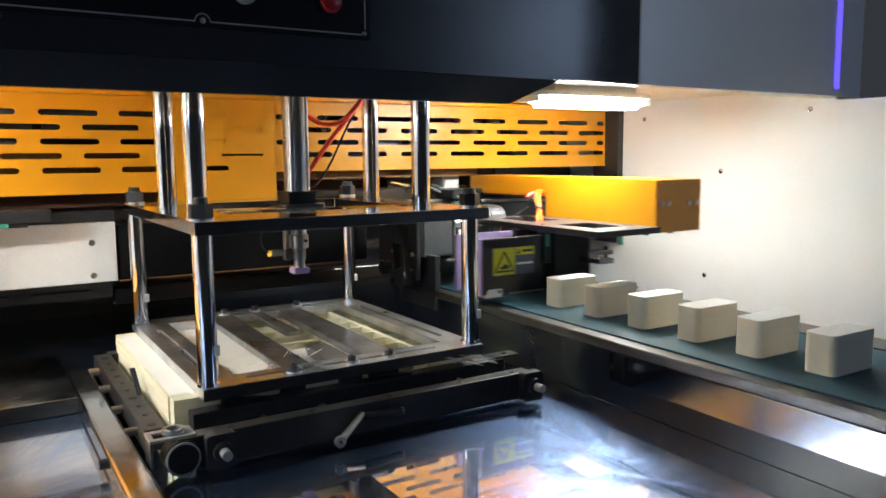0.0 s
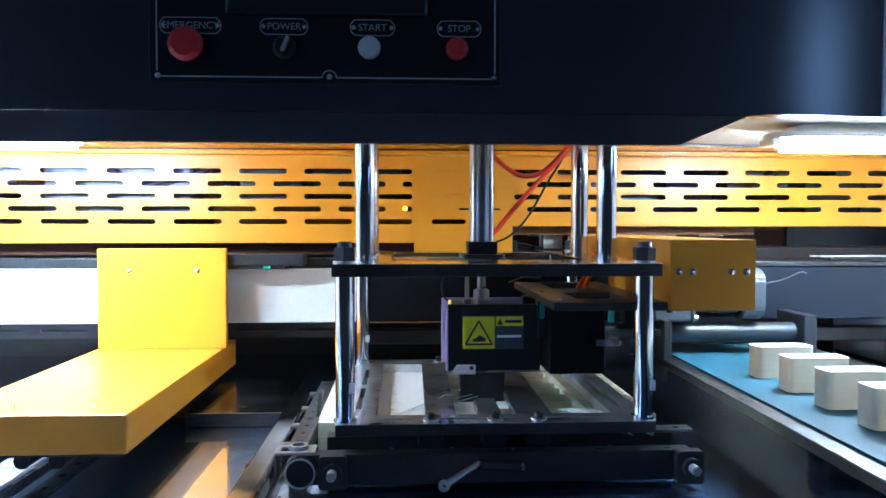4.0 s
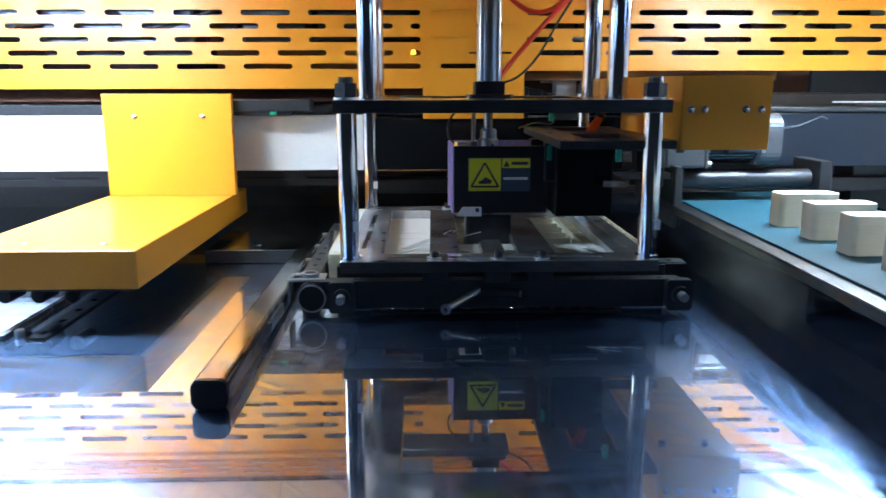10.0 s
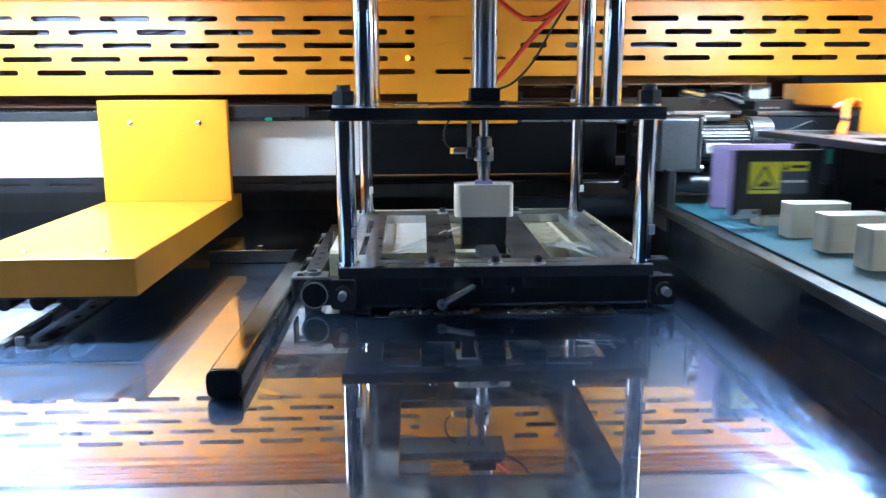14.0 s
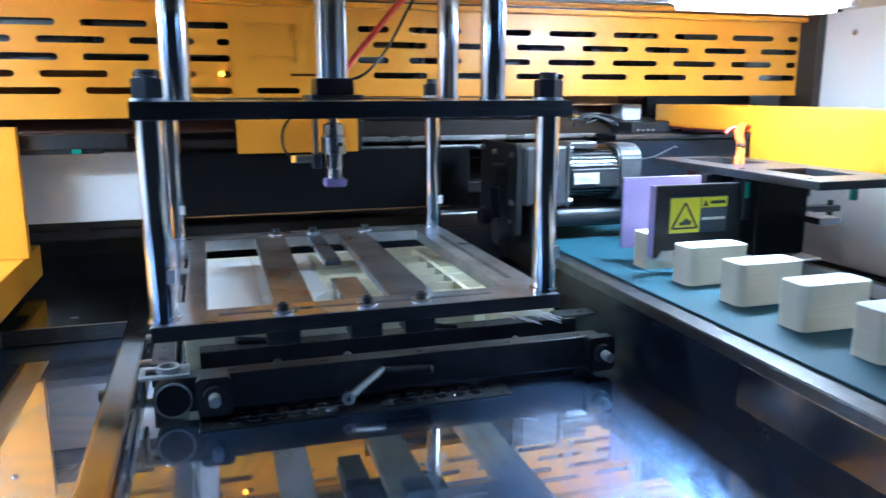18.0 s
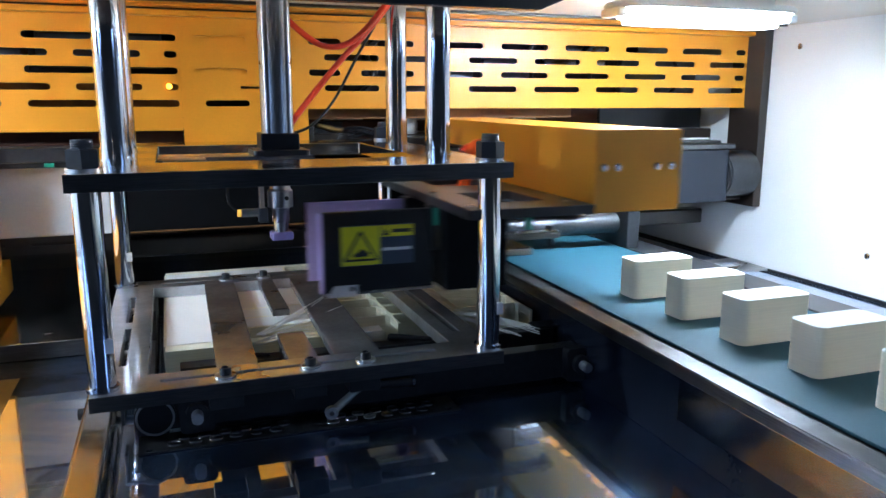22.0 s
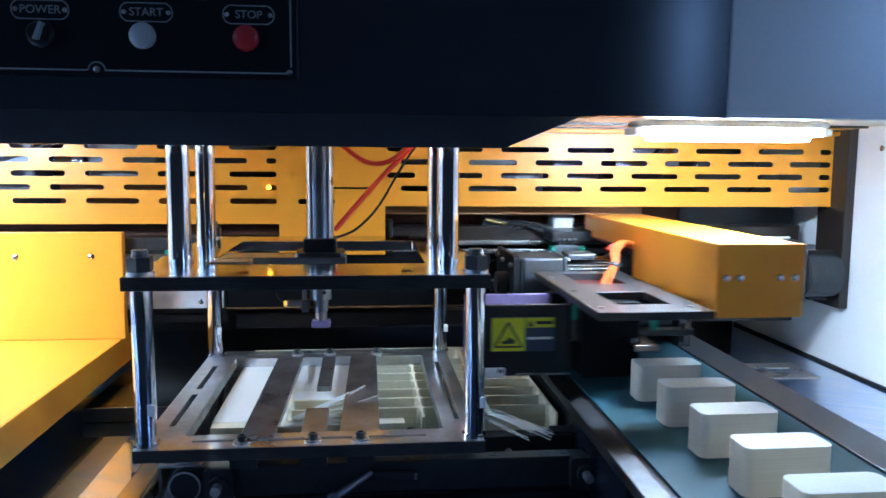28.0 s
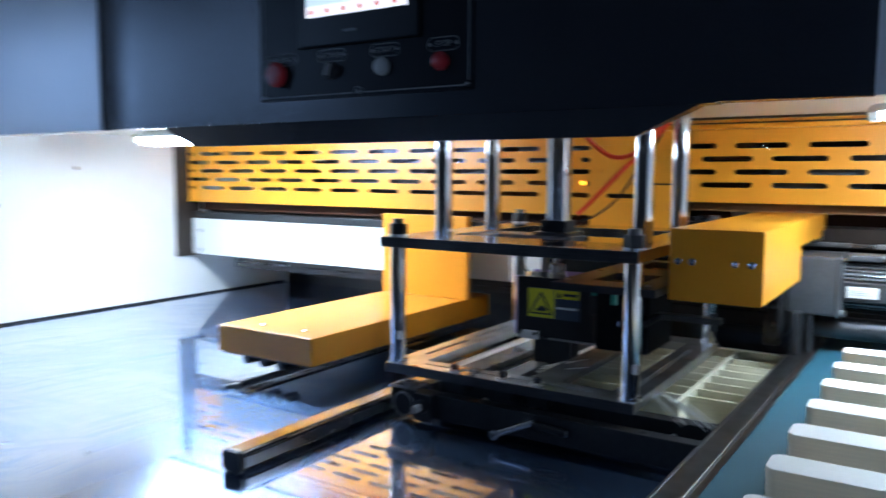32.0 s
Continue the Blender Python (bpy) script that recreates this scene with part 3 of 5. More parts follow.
# control panel on the fascia
panel = thing("control_panel", (-0.228, -0.064, 0.52), "black control panel with lit screen, buttons and white outline", "control panel")
part("backing", box(-0.452, -0.006, -0.0645, -0.0605, 0.5215, 0.86, 0.001), "panelblack", panel)
for x0, x1, z0, z1 in ((-0.442, -0.235, 0.5273, 0.5290), (-0.217, -0.014, 0.5273, 0.5290), (-0.443, -0.4413, 0.535, 0.852), (-0.0147, -0.013, 0.535, 0.852), (-0.443, -0.013, 0.852, 0.8537)):
    part("outline", box(x0, x1, -0.0652, -0.0643, z0, z1), "print", panel)
for x in (-0.226, -0.441, -0.0155):
    part("corner_screw", lathe((x, -0.0645, 0.529), [(0.0035, 0.0), (0.0035, -0.0015), (0.0015, -0.0022)], "y", 12), "steel", panel, smooth=True)
for i in range(9):
    a0, a1 = radians(20 * i), radians(20 * i + 20)
    part("outline", sweep([(-0.226 + 0.009 * math.cos(a0), -0.0647, 0.5282 + 0.009 * math.sin(a0)), (-0.226 + 0.009 * math.cos(a1), -0.0647, 0.5282 + 0.009 * math.sin(a1))], 0.0008, 5, steps=1), "print", panel)
part("screen_bezel", box(-0.356, -0.100, -0.071, -0.064, 0.606, 0.825, 0.004), "plastic", panel, "dark plastic screen bezel")
part("screen", box(-0.333, -0.122, -0.0718, -0.0705, 0.656, 0.805), "screen", panel, "lit touch screen")
part("screen_bar", box(-0.333, -0.122, -0.0722, -0.0719, 0.656, 0.674), "screenbar", panel)
for i in range(6):
    part("screen_mark", box(-0.325 + i * 0.035, -0.317 + i * 0.035, -0.0725, -0.0722, 0.661, 0.668), "screenred", panel)
part("brand_mark", box(-0.252, -0.226, -0.0715, -0.0709, 0.627, 0.631), "print", panel)
for x, text, w in ((-0.400, "EMERGENCY", 0.038), (-0.283, "POWER", 0.030), (-0.171, "START", 0.028), (-0.060, "STOP", 0.028)):
    for dx in (-w + 0.004, w - 0.004):
        part("label_rivet", lathe((x + dx, -0.0645, 0.592), [(0.0026, 0), (0.0026, -0.0008), (0.0012, -0.0014)], "y", 10), "steel", panel)
    ring = rounded(x - w, x + w, 0.582, 0.602, 0.0095, 4)
    part("label_outline", sweep([(p[0], -0.0648, p[1]) for p in ring] + [(ring[0][0], -0.0648, ring[0][1])], 0.0007, 5, steps=2), "print", panel)
    words(text, 0.0125, "print", Matrix.Translation((x, -0.0646, 0.592)) @ pose(0, 0, 0, 90, 0, 0), panel)
part("emergency_button", lathe((-0.404, -0.0645, 0.567), [(0.012, 0), (0.012, -0.005), (0.0215, -0.006), (0.0215, -0.012), (0.016, -0.0165), (0.004, -0.0175)], "y"), "redplastic", panel, "red mushroom emergency button", True)
part("power_switch", lathe((-0.283, -0.0645, 0.566), [(0.0145, 0), (0.0145, -0.004), (0.012, -0.006), (0.010, -0.012)], "y"), "plastic", panel, "black rotary power switch", True)
part("switch_pointer", prism([(-0.2855, 0.558), (-0.2805, 0.5575), (-0.2745, 0.5755), (-0.2775, 0.577)], "y", -0.084, -0.074), "print", panel)
part("start_button", lathe((-0.175, -0.0645, 0.566), [(0.0140, 0), (0.0145, -0.004), (0.0125, -0.0045), (0.0125, -0.010), (0.010, -0.0115)], "y"), "whiteplastic", panel, "white round start button", True)
part("stop_button", lathe((-0.063, -0.0645, 0.566), [(0.0140, 0), (0.0145, -0.004), (0.0125, -0.0045), (0.0125, -0.010), (0.010, -0.0115)], "y"), "redplastic", panel, "red round stop button", True)

panel.location.z -= 0.0035

# lamps under the ceiling
def bulkhead(x0, x1, y):
    lamp = thing("ceiling_lamp", ((x0 + x1) / 2, y, 0.508), "bright white oval bulkhead lamp on the machine ceiling", "lamp", group="lamps under the ceiling")
    part("spacer", box(x0 + 0.03, x1 - 0.03, y - 0.03, y + 0.03, 0.494, 0.508, 0.002), "label", lamp)
    part("lamp_base", prism(rounded(x0 - 0.02, x1 + 0.02, y - 0.052, y + 0.052, 0.045), "z", 0.484, 0.494, bevel=0.003), "label", lamp)
    part("diffuser", prism(rounded(x0, x1, y - 0.040, y + 0.040, 0.035), "z", 0.464, 0.484, bevel=0.009), "led", lamp, "glowing frosted diffuser")
    for x in (x0 - 0.014, x1 + 0.014):
        part("end_clip", box(x - 0.008, x + 0.008, y - 0.025, y + 0.025, 0.472, 0.4842, 0.003), "label", lamp)
    return lamp


bulkhead(0.512, 0.798, 0.235)
bulkhead(-1.215, -0.665, 0.245)

# orange slotted guard
PITCH = 0.1437
def rows_of(first, count, zs, way, length=0.1055, pitch=PITCH):
    out = []
    for k, z in enumerate(zs):
        shift = 0.0 if k % 2 == 0 else 0.0745
        out.append((z, [(first + way * pitch * i + shift, first + way * pitch * i + shift + length) for i in range(-2, count)]))
    return out


ZR = (0.4552, 0.4274, 0.3996, 0.3718, 0.3440)
guard = thing("slotted_guard", (-0.2, 0.652, 0.30), "orange painted sheet-steel guard with rows of long slots", "guard", kind="structure")
part("left_sheet", slotted(-1.555, -0.108, 0.300, 0.508, 0.652, 0.003, rows_of(-0.2083, 12, ZR, -1, pitch=0.1427), 0.0115), "orange", guard)
part("right_sheet", slotted(0.112, 1.108, 0.337, 0.508, 0.652, 0.003, rows_of(0.0705, 10, ZR[:4], 1), 0.0115), "orange", guard)
mid = slotted(-0.108, 0.112, 0.232, 0.508, 0.6475, 0.003, [(0.3440, [(-0.069, 0.008)])] + [(z, [(-0.085, 0.005)] if k % 2 == 0 else [(-0.008, 0.085)]) for k, z in enumerate(ZR[:4])], 0.0105)
part("middle_cover", mid, "orange", guard, "plain orange cover sheet with one slot")
for z0, z1 in ((0.3630, 0.3700), (0.3738, 0.480)):
    part("slot_backing", box(-0.106, 0.110, 0.6535, 0.6560, z0, z1), "orange", guard, "orange sheet closing the slots from behind")
part("top_fold", box(-1.555, 1.108, 0.630, 0.651, 0.490, 0.500, 0.002), "orange", guard)
roof = slotted(-1.555, 1.108, 0.552, 0.640, 0.5035, 0.003, [(yy, [(-1.53 + 0.0745 * (k % 2) + PITCH * i, -1.4245 + 0.0745 * (k % 2) + PITCH * i) for i in range(19)]) for k, yy in enumerate((0.572, 0.596, 0.620))], 0.0095)
for v in roof.verts:
    v.co = Vector((v.co.x, v.co.z, v.co.y))
bmesh.ops.recalc_face_normals(roof, faces=roof.faces)
part("roof_sheet", roof, "orange", guard, "orange slotted sheet bent forward under the ceiling")
part("roof_gap", box(-1.555, 1.108, 0.538, 0.5515, 0.503, 0.5078), "dark", guard)
part("roof_gap", box(-1.555, 1.108, 0.6405, 0.6515, 0.5015, 0.5078), "dark", guard)
part("bottom_fold", box(-1.555, -0.109, 0.650, 0.675, 0.297, 0.3005), "orange", guard)
part("bottom_fold", box(0.113, 1.108, 0.650, 0.675, 0.334, 0.3375), "orange", guard)
part("indicator", lathe((-0.128, 0.6515, 0.3728), [(0.005, 0.0), (0.005, -0.004), (0.002, -0.006)], "y", 12), "amber", guard, "small glowing amber indicator")

solo("guard_post", box(1.1085, 1.1295, 0.600, 0.700, 0.112, 0.507, 0.001), "dark", "dark steel end post of the guard", "post", kind="structure")
solo("guard_post", box(-1.5645, -1.5555, 0.600, 0.700, 0.112, 0.507, 0.001), "dark", "dark steel end post of the guard", "post", kind="structure")
# unseen glowing panels, added so the fascia ends catch a bluish sheen
for x, wide in ((-11.0, 3.8), (-5.7, 0.7), (4.1, 1.2)):
    solo("unseen_glow_panel", box(x, x + wide, -5.0, -4.98, 0.9, 2.3), "window", "unseen glowing panel added to brighten the fascia ends", "window", kind="structure")

# inside, behind the guard
inner = thing("inner_machinery", (-0.4, 0.74, TZ), "dark machine frame and housings behind the guard", "machine frame", kind="structure")
part("cross_tube", box(-1.56, 1.09, 0.735, 0.790, 0.235, 0.285, 0.004), "dark", inner)
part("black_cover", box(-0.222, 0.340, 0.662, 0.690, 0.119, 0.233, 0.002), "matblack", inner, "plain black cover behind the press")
part("cover_lip", box(-0.222, 0.300, 0.660, 0.668, 0.1165, 0.1189), "ochre", inner, "thin ochre edge")
part("under_strip", box(0.113, 0.690, 0.700, 0.703, 0.3135, 0.3335, 0.0008), "ochre", inner, "ochre strip set back below the guard")
part("grey_housing", box(-0.93, -0.60, 0.685, 0.78, 0.36, 0.47, 0.008), "alu", inner, "grey housing behind the slots")
part("grey_housing", box(-0.50, -0.36, 0.69, 0.78, 0.38, 0.47, 0.008), "alu", inner, "grey housing behind the slots")
part("grey_housing", box(-1.30, -1.05, 0.71, 0.78, 0.34, 0.40, 0.008), "alu", inner)
part("grey_housing", box(0.28, 0.46, 0.69, 0.78, 0.36, 0.42, 0.008), "alu", inner, "grey housing behind the slots")
for x0, x1, z0, z1, kind in ((-1.52, -1.33, 0.41, 0.48, "alu"), (-1.04, -0.945, 0.43, 0.475, "steel"), (-0.58, -0.515, 0.40, 0.44, "carrier"), (-0.34, -0.135, 0.405, 0.465, "alu"), (0.150, 0.265, 0.425, 0.475, "carrier"), (0.49, 0.60, 0.385, 0.435, "alu"), (0.63, 0.78, 0.41, 0.47, "carrier"), (0.82, 1.02, 0.36, 0.44, "alu")):
    part("bracket_plate", box(x0, x1, 0.715, 0.735, z0, z1, 0.003), kind, inner, "grey bracket behind the slots")
for x in (-1.24, -0.87, -0.45, 0.22, 0.56, 0.70, 0.93):
    part("cable_run", sweep([(x, 0.69, 0.36), (x + 0.03, 0.695, 0.40), (x + 0.02, 0.70, 0.44), (x + 0.06, 0.70, 0.485)], 0.0045, 8), "plastic", inner, "black cable", True)
part("cable_loop", sweep([(-0.78, 0.69, 0.47), (-0.72, 0.685, 0.42), (-0.62, 0.69, 0.44), (-0.55, 0.69, 0.47)], 0.006), "plastic", inner)
part("inner_sheet", box(-0.56, -0.112, 0.700, 0.704, 0.305, 0.392), "ochre", inner, "ochre primed sheet behind the slots")
part("lower_guard", slotted(-1.40, -0.23, 0.078, 0.112, 0.715, 0.003, [(0.096, [(-1.385 + 0.1437 * i, -1.28 + 0.1437 * i) for i in range(8)])], 0.006), "galva", inner, "dull dark slotted lower sheet")
part("rear_sheet", slotted(0.113, 0.815, 0.225, 0.340, 0.800, 0.010, [(0.311, [(0.17, 0.255), (0.315, 0.40), (0.460, 0.545), (0.598, 0.662)])], 0.005), "brown", inner, "dark red-brown primed sheet with slots")
part("slot_plate", box(0.115, 0.700, 0.8105, 0.8130, 0.302, 0.320), "label", inner, "pale plate behind the slots")
part("rear_sheet", box(-1.55, -0.109, 0.700, 0.710, 0.268, 0.2965, 0.002), "brown", inner, "dark red-brown primed sheet")
part("rear_beam", box(-0.22, 1.10, 0.760, 0.800, 0.052, 0.088, 0.004), "dark", inner, "dark steel cross beam")
part("rear_beam", box(-0.22, 1.10, 0.860, 0.900, 0.115, 0.140, 0.004), "dark", inner, "dark steel cross beam")
part("rear_cover", box(0.817, 1.105, 0.795, 0.815, 0.225, 0.345, 0.004), "slate", inner, "dark blue-grey cover")

# white beam on which the left arm runs
beam = thing("white_beam", (-0.89, 0.66, 0.119), "long white painted linear-axis cover", "linear axis")
part("cover", box(-1.545, -0.226, 0.655, 0.698, 0.119, 0.240, 0.003), "white", beam)
for x in (-0.272, -1.503):
    for z in (0.200, 0.134):
        screw(x, 0.655, z, (0, -1, 0), 0.006, beam)
part("rail", box(-1.545, -0.226, 0.660, 0.690, 0.2405, 0.262, 0.002), "black", beam)
for i in range(118):
    x = -1.53 + i * 0.0109
    part("rack_tooth", box(x, x + 0.005, 0.659, 0.666, 0.262, 0.2645), "edge", beam)

# ---- press frame, which lifts and lowers ----
press = thing("press_frame", (0, 0.26, 0.041), "polished steel press frame of two plates on four columns", "press frame")
part("upper_plate", holed(-0.23, 0.23, 0.0, 0.525, 0.265, 0.283, [(-0.15, 0.155, 0.115, 0.43)]), "plate", press)
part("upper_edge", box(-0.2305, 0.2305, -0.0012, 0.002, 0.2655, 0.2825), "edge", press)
LP = 0.041
part("lower_plate", holed(-0.227, 0.227, 0.010, 0.525, LP, 0.058, [(-0.172, 0.176, 0.062, 0.470), (-0.160, 0.150, 0.034, 0.041), (-0.160, 0.150, 0.494, 0.500), (-0.204, -0.196, 0.28, 0.42), (0.196, 0.204, 0.10, 0.42), (-0.204, -0.196, 0.10, 0.25)]), "worn", press)
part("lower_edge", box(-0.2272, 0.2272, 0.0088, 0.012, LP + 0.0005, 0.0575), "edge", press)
for x in (-0.2145, 0.2145):
    for y in (0.030, 0.497):
        col = part("column", cyl((x, y, 0.058), (x, y, 0.265), 0.0138), "chrome", press, smooth=True)
        part("column_collar", cyl((x, y, 0.058), (x, y, 0.063), 0.0165, bevel=0.0008), "chrome", press, smooth=True)
        part("tag", box(x - 0.004 + 0.010, x + 0.004 + 0.010, y - 0.0125, y - 0.0085, 0.100, 0.114), "label", col, "small white sticker")
        part("washer", cyl((x, y, 0.283), (x, y, 0.286), 0.017, 24), "steel", press, smooth=True)
        part("nut", cyl((x, y, 0.286), (x, y, 0.305), 0.0165, 6, bevel=0.001), "black", press)
        part("stud", lathe((x, y, 0.0), [(0.0105, 0.305), (0.0105, 0.3065), (0.0098, 0.3072), (0.0105, 0.308), (0.0098, 0.3092), (0.0105, 0.310), (0.0098, 0.3112), (0.0100, 0.3135)], "z", 20), "alu", press, smooth=True)
for x, y in ((-0.191, 0.142), (0.189, 0.142), (-0.192, 0.331), (0.191, 0.336)):
    part("guide_rod", cyl((x, y, 0.283), (x, y, 0.75), 0.0160), "chrome", press, smooth=True)
    part("rod_foot", cyl((x, y, 0.283), (x, y, 0.287), 0.0178, bevel=0.0008), "chrome", press, smooth=True)
CY = 0.234
part("cross_mount", box(-0.149, 0.040, CY - 0.032, CY + 0.032, 0.268, 0.2815, 0.001), "bar", press)
part("side_pad", box(-0.149, -0.095, 0.135, 0.175, 0.270, 0.2838, 0.001), "steel", press, "bright steel pad")
part("cylinder_mount", prism(rounded(-0.036, 0.036, CY - 0.036, CY + 0.034, 0.006), "z", 0.2815, 0.288), "edge", press)
part("cylinder_foot", box(-0.0245, 0.0245, CY - 0.0245, CY + 0.0245, 0.288, 0.309, 0.002), "plastic", press, "black square cylinder foot")
cyl_ob = part("air_cylinder", cyl((0, CY, 0.309), (0, CY, 0.75), 0.0205, 32), "steel", press, "brushed steel air cylinder", True)
for a in (45, 135, 225, 315):
    part("tie_rod", cyl((0.0175 * math.cos(radians(a)), CY + 0.0175 * math.sin(radians(a)), 0.309), (0.0175 * math.cos(radians(a)), CY + 0.0175 * math.sin(radians(a)), 0.75), 0.0055, 12), "steel", cyl_ob, smooth=True)
for outline in ([(-0.100, 0.056), (-0.055, 0.056), (-0.048, 0.476), (-0.095, 0.476)], [(0.033, 0.056), (0.088, 0.056), (0.090, 0.476), (0.041, 0.476)]):
    part("cross_bar", prism(outline, "z", 0.046, 0.0577, bevel=0.001), "bar", press)
part("rear_finger", box(-0.011, 0.013, 0.278, 0.476, 0.0485, 0.0575, 0.001), "bar", press)
part("finger_tip", box(-0.008, 0.010, 0.2805, 0.287, 0.0572, 0.0588, 0.0005), "black", press, "dark end of the presser finger")
part("front_finger", box(-0.020, 0.014, 0.056, 0.168, 0.046, 0.0575, 0.001), "bar", press)
for xf, xr in ((-0.093, -0.060), (-0.001, 0.001), (0.062, 0.091)):
    part("pressure_foot", box(xf - 0.018, xf + 0.018, 0.030, 0.062, 0.020, LP - 0.0005, 0.001), "black", press)
    for xm, y in ((xf, 0.0285), (xr, 0.4920)):
        part("washer", cyl((xm, y, 0.058), (xm, y, 0.0605), 0.0115, 20), "steel", press, smooth=True)
        part("bolt", lathe((xm, y, 0.0605), [(0.0064, 0.0), (0.0064, 0.008), (0.0036, 0.0082), (0.0034, 0.005)], "z", 14), "black", press, smooth=True)
part("presser_tongue", box(-0.018, 0.012, 0.10, 0.166, 0.030, 0.046, 0.001), "edge", press)
sensor = part("sensor_bracket", box(-0.028, -0.022, CY - 0.012, CY + 0.002, 0.196, 0.265, 0.001), "steel", press)
part("sensor_body", cyl((-0.052, CY - 0.006, 0.206), (-0.020, CY - 0.006, 0.206), 0.0055, 14, bevel=0.001), "steel", press, smooth=True)
part("sensor_light", cyl((-0.0565, CY - 0.006, 0.206), (-0.052, CY - 0.006, 0.206), 0.0048, 14), "tip", press, "pale sensor tip", True)
part("sensor_clip", box(-0.030, -0.018, CY - 0.014, CY + 0.002, 0.193, 0.212, 0.002), "alu", press)
part("sensor_cable", sweep([(-0.056, CY - 0.006, 0.208), (-0.066, CY - 0.004, 0.220), (-0.066, CY, 0.242), (-0.056, CY + 0.004, 0.258), (-0.048, CY + 0.006, 0.268)], 0.0018, 8), "plastic", press, smooth=True)
hose = [((0.018, 0.30, 0.470), (0.040, 0.30, 0.447), (0.075, 0.30, 0.425), (0.110, 0.30, 0.428), (0.140, 0.30, 0.452), (0.172, 0.30, 0.492), (0.19, 0.30, 0.53)),
        ((0.022, 0.27, 0.318), (0.050, 0.285, 0.350), (0.098, 0.30, 0.403), (0.140, 0.31, 0.445), (0.178, 0.31, 0.492), (0.19, 0.31, 0.53))]
for h in hose:
    part("air_hose", sweep(h, 0.0042, 10), "redhose", press, "red air hose", True)
part("cable", sweep([(0.024, 0.27, 0.305), (0.055, 0.28, 0.318), (0.090, 0.30, 0.352), (0.125, 0.31, 0.410), (0.165, 0.32, 0.475), (0.18, 0.32, 0.53)], 0.0020, 8), "plastic", press, "thin black cable", True)

chuck = part("plunger", cyl((0, CY, 0.235), (0, CY, 0.480), 0.0075, 20), "chrome", press, "chrome plunger with a lilac pad", True)
part("chuck_body", lathe((0, CY, 0.0), [(0.009, 0.252), (0.0135, 0.249), (0.0135, 0.236), (0.0165, 0.233), (0.0165, 0.212), (0.0120, 0.2105), (0.0112, 0.208), (0.0112, 0.193), (0.0095, 0.1915), (0.0095, 0.178)]), "steel", chuck, "turned steel chuck", True)
part("set_screw", cyl((0.006, CY - 0.0175, 0.2245), (0.006, CY - 0.0145, 0.2245), 0.003, 10), "black", chuck)
part("pad", prism(rounded(-0.0145, 0.0145, CY - 0.0125, CY + 0.0125, 0.003), "z", 0.168, 0.1785, bevel=0.0015), "purple", chuck, "lilac rubber pad")

# ---- lifter under the working cell ----
lifter = thing("lifter", (0, YL, -0.05), "dark block that lifts the cut stack from below", "lifter")
part("head", box(-0.038, 0.038, YL - 0.020, YL + 0.020, -0.095, -0.031, 0.002), "black", lifter)
part("shaft", cyl((0, YL, -0.30), (0, YL, -0.095), 0.014), "steel", lifter, smooth=True)

# ---- sliding carriage with the stack; its places are from the handle's tip ----
HX, HY = -0.078, -0.045
carriage = thing("carriage", (HX, HY, TZ), "black sliding carriage with clamp bars and a long steel side tube", "carriage")


def cbox(x0, x1, y0, y1, z0, z1, bevel=0.001):
    return box(x0 + HX, x1 + HX, y0 + HY, y1 + HY, z0, z1, bevel)


tube = part("side_tube", prism(rounded(-0.274 + HX, -0.237 + HX, -0.029, 0.0012, 0.006, 4), "y", -0.290 + HY, 0.56 + HY), "plate", carriage, "long polished steel tube")
part("top_face", cbox(-0.2690, -0.2420, -0.290, 0.560, 0.0008, 0.0022, 0.0006), "plate", tube, "bright polished top face")
# strip standing for the lamp's reflected band on the rounded tube
part("side_sheen", cbox(-0.2368, -0.2358, -0.288, 0.030, -0.0215, -0.0065, 0.0004), "steel", tube, "steel strip added as the sheen along the tube side")
part("end_cap", prism(rounded(-0.2745 + HX, -0.2365 + HX, -0.0295, 0.0027, 0.0085, 6), "y", -0.299 + HY, -0.290 + HY, bevel=0.0015), "plastic", tube, "black plastic end cap")
part("front_bar", cbox(-0.20, 0.350, 0.035, 0.060, -0.020, 0.022), "black", carriage)
part("inner_bar", cbox(-0.165, 0.345, 0.100, 0.127, -0.018, 0.0285), "black", carriage)
part("bar_facing", cbox(-0.16, 0.340, 0.127, 0.1325, -0.020, 0.020), "edge", carriage)
for i in range(9):
    x = -0.14 + i * 0.058
    part("screw_hole", cyl((x + HX, 0.107 + HY, 0.0286), (x + HX, 0.107 + HY, 0.0292), 0.003, 12), "ink", carriage)
for x in (-0.072, 0.017, 0.25):
    part("dowel", cyl((x + HX, 0.060 + HY, 0.006), (x + HX, 0.101 + HY, 0.006), 0.006, 14), "steel", carriage, smooth=True)
for x in (-0.150, 0.343):
    blk = part("bearing_block", prism(rounded(x - 0.019 + HX, x + 0.019 + HX, -0.022, 0.024, 0.006), "y", 0.020 + HY, 0.036 + HY), "black", carriage)
    part("pin", cyl((x + HX, -0.004 + HY, 0.003), (x + HX, 0.021 + HY, 0.003), 0.0065, 18, bevel=0.0012), "litgrey", blk, smooth=True)
    part("pin_ring", cyl((x + HX, 0.012 + HY, 0.003), (x + HX, 0.020 + HY, 0.003), 0.0125, 18), "black", blk, smooth=True)
part("wheel_bracket", holed(-0.232 + HX, -0.176 + HX, 0.040 + HY, 0.078 + HY, 0.0205, 0.0245, [(-0.225 + HX, -0.190 + HX, 0.048 + HY, 0.068 + HY)]), "litgrey", carriage, "steel fork plate over the roller wheel")
part("fork_side", cbox(-0.2315, -0.2275, 0.042, 0.076, -0.012, 0.0204), "edge", carriage)
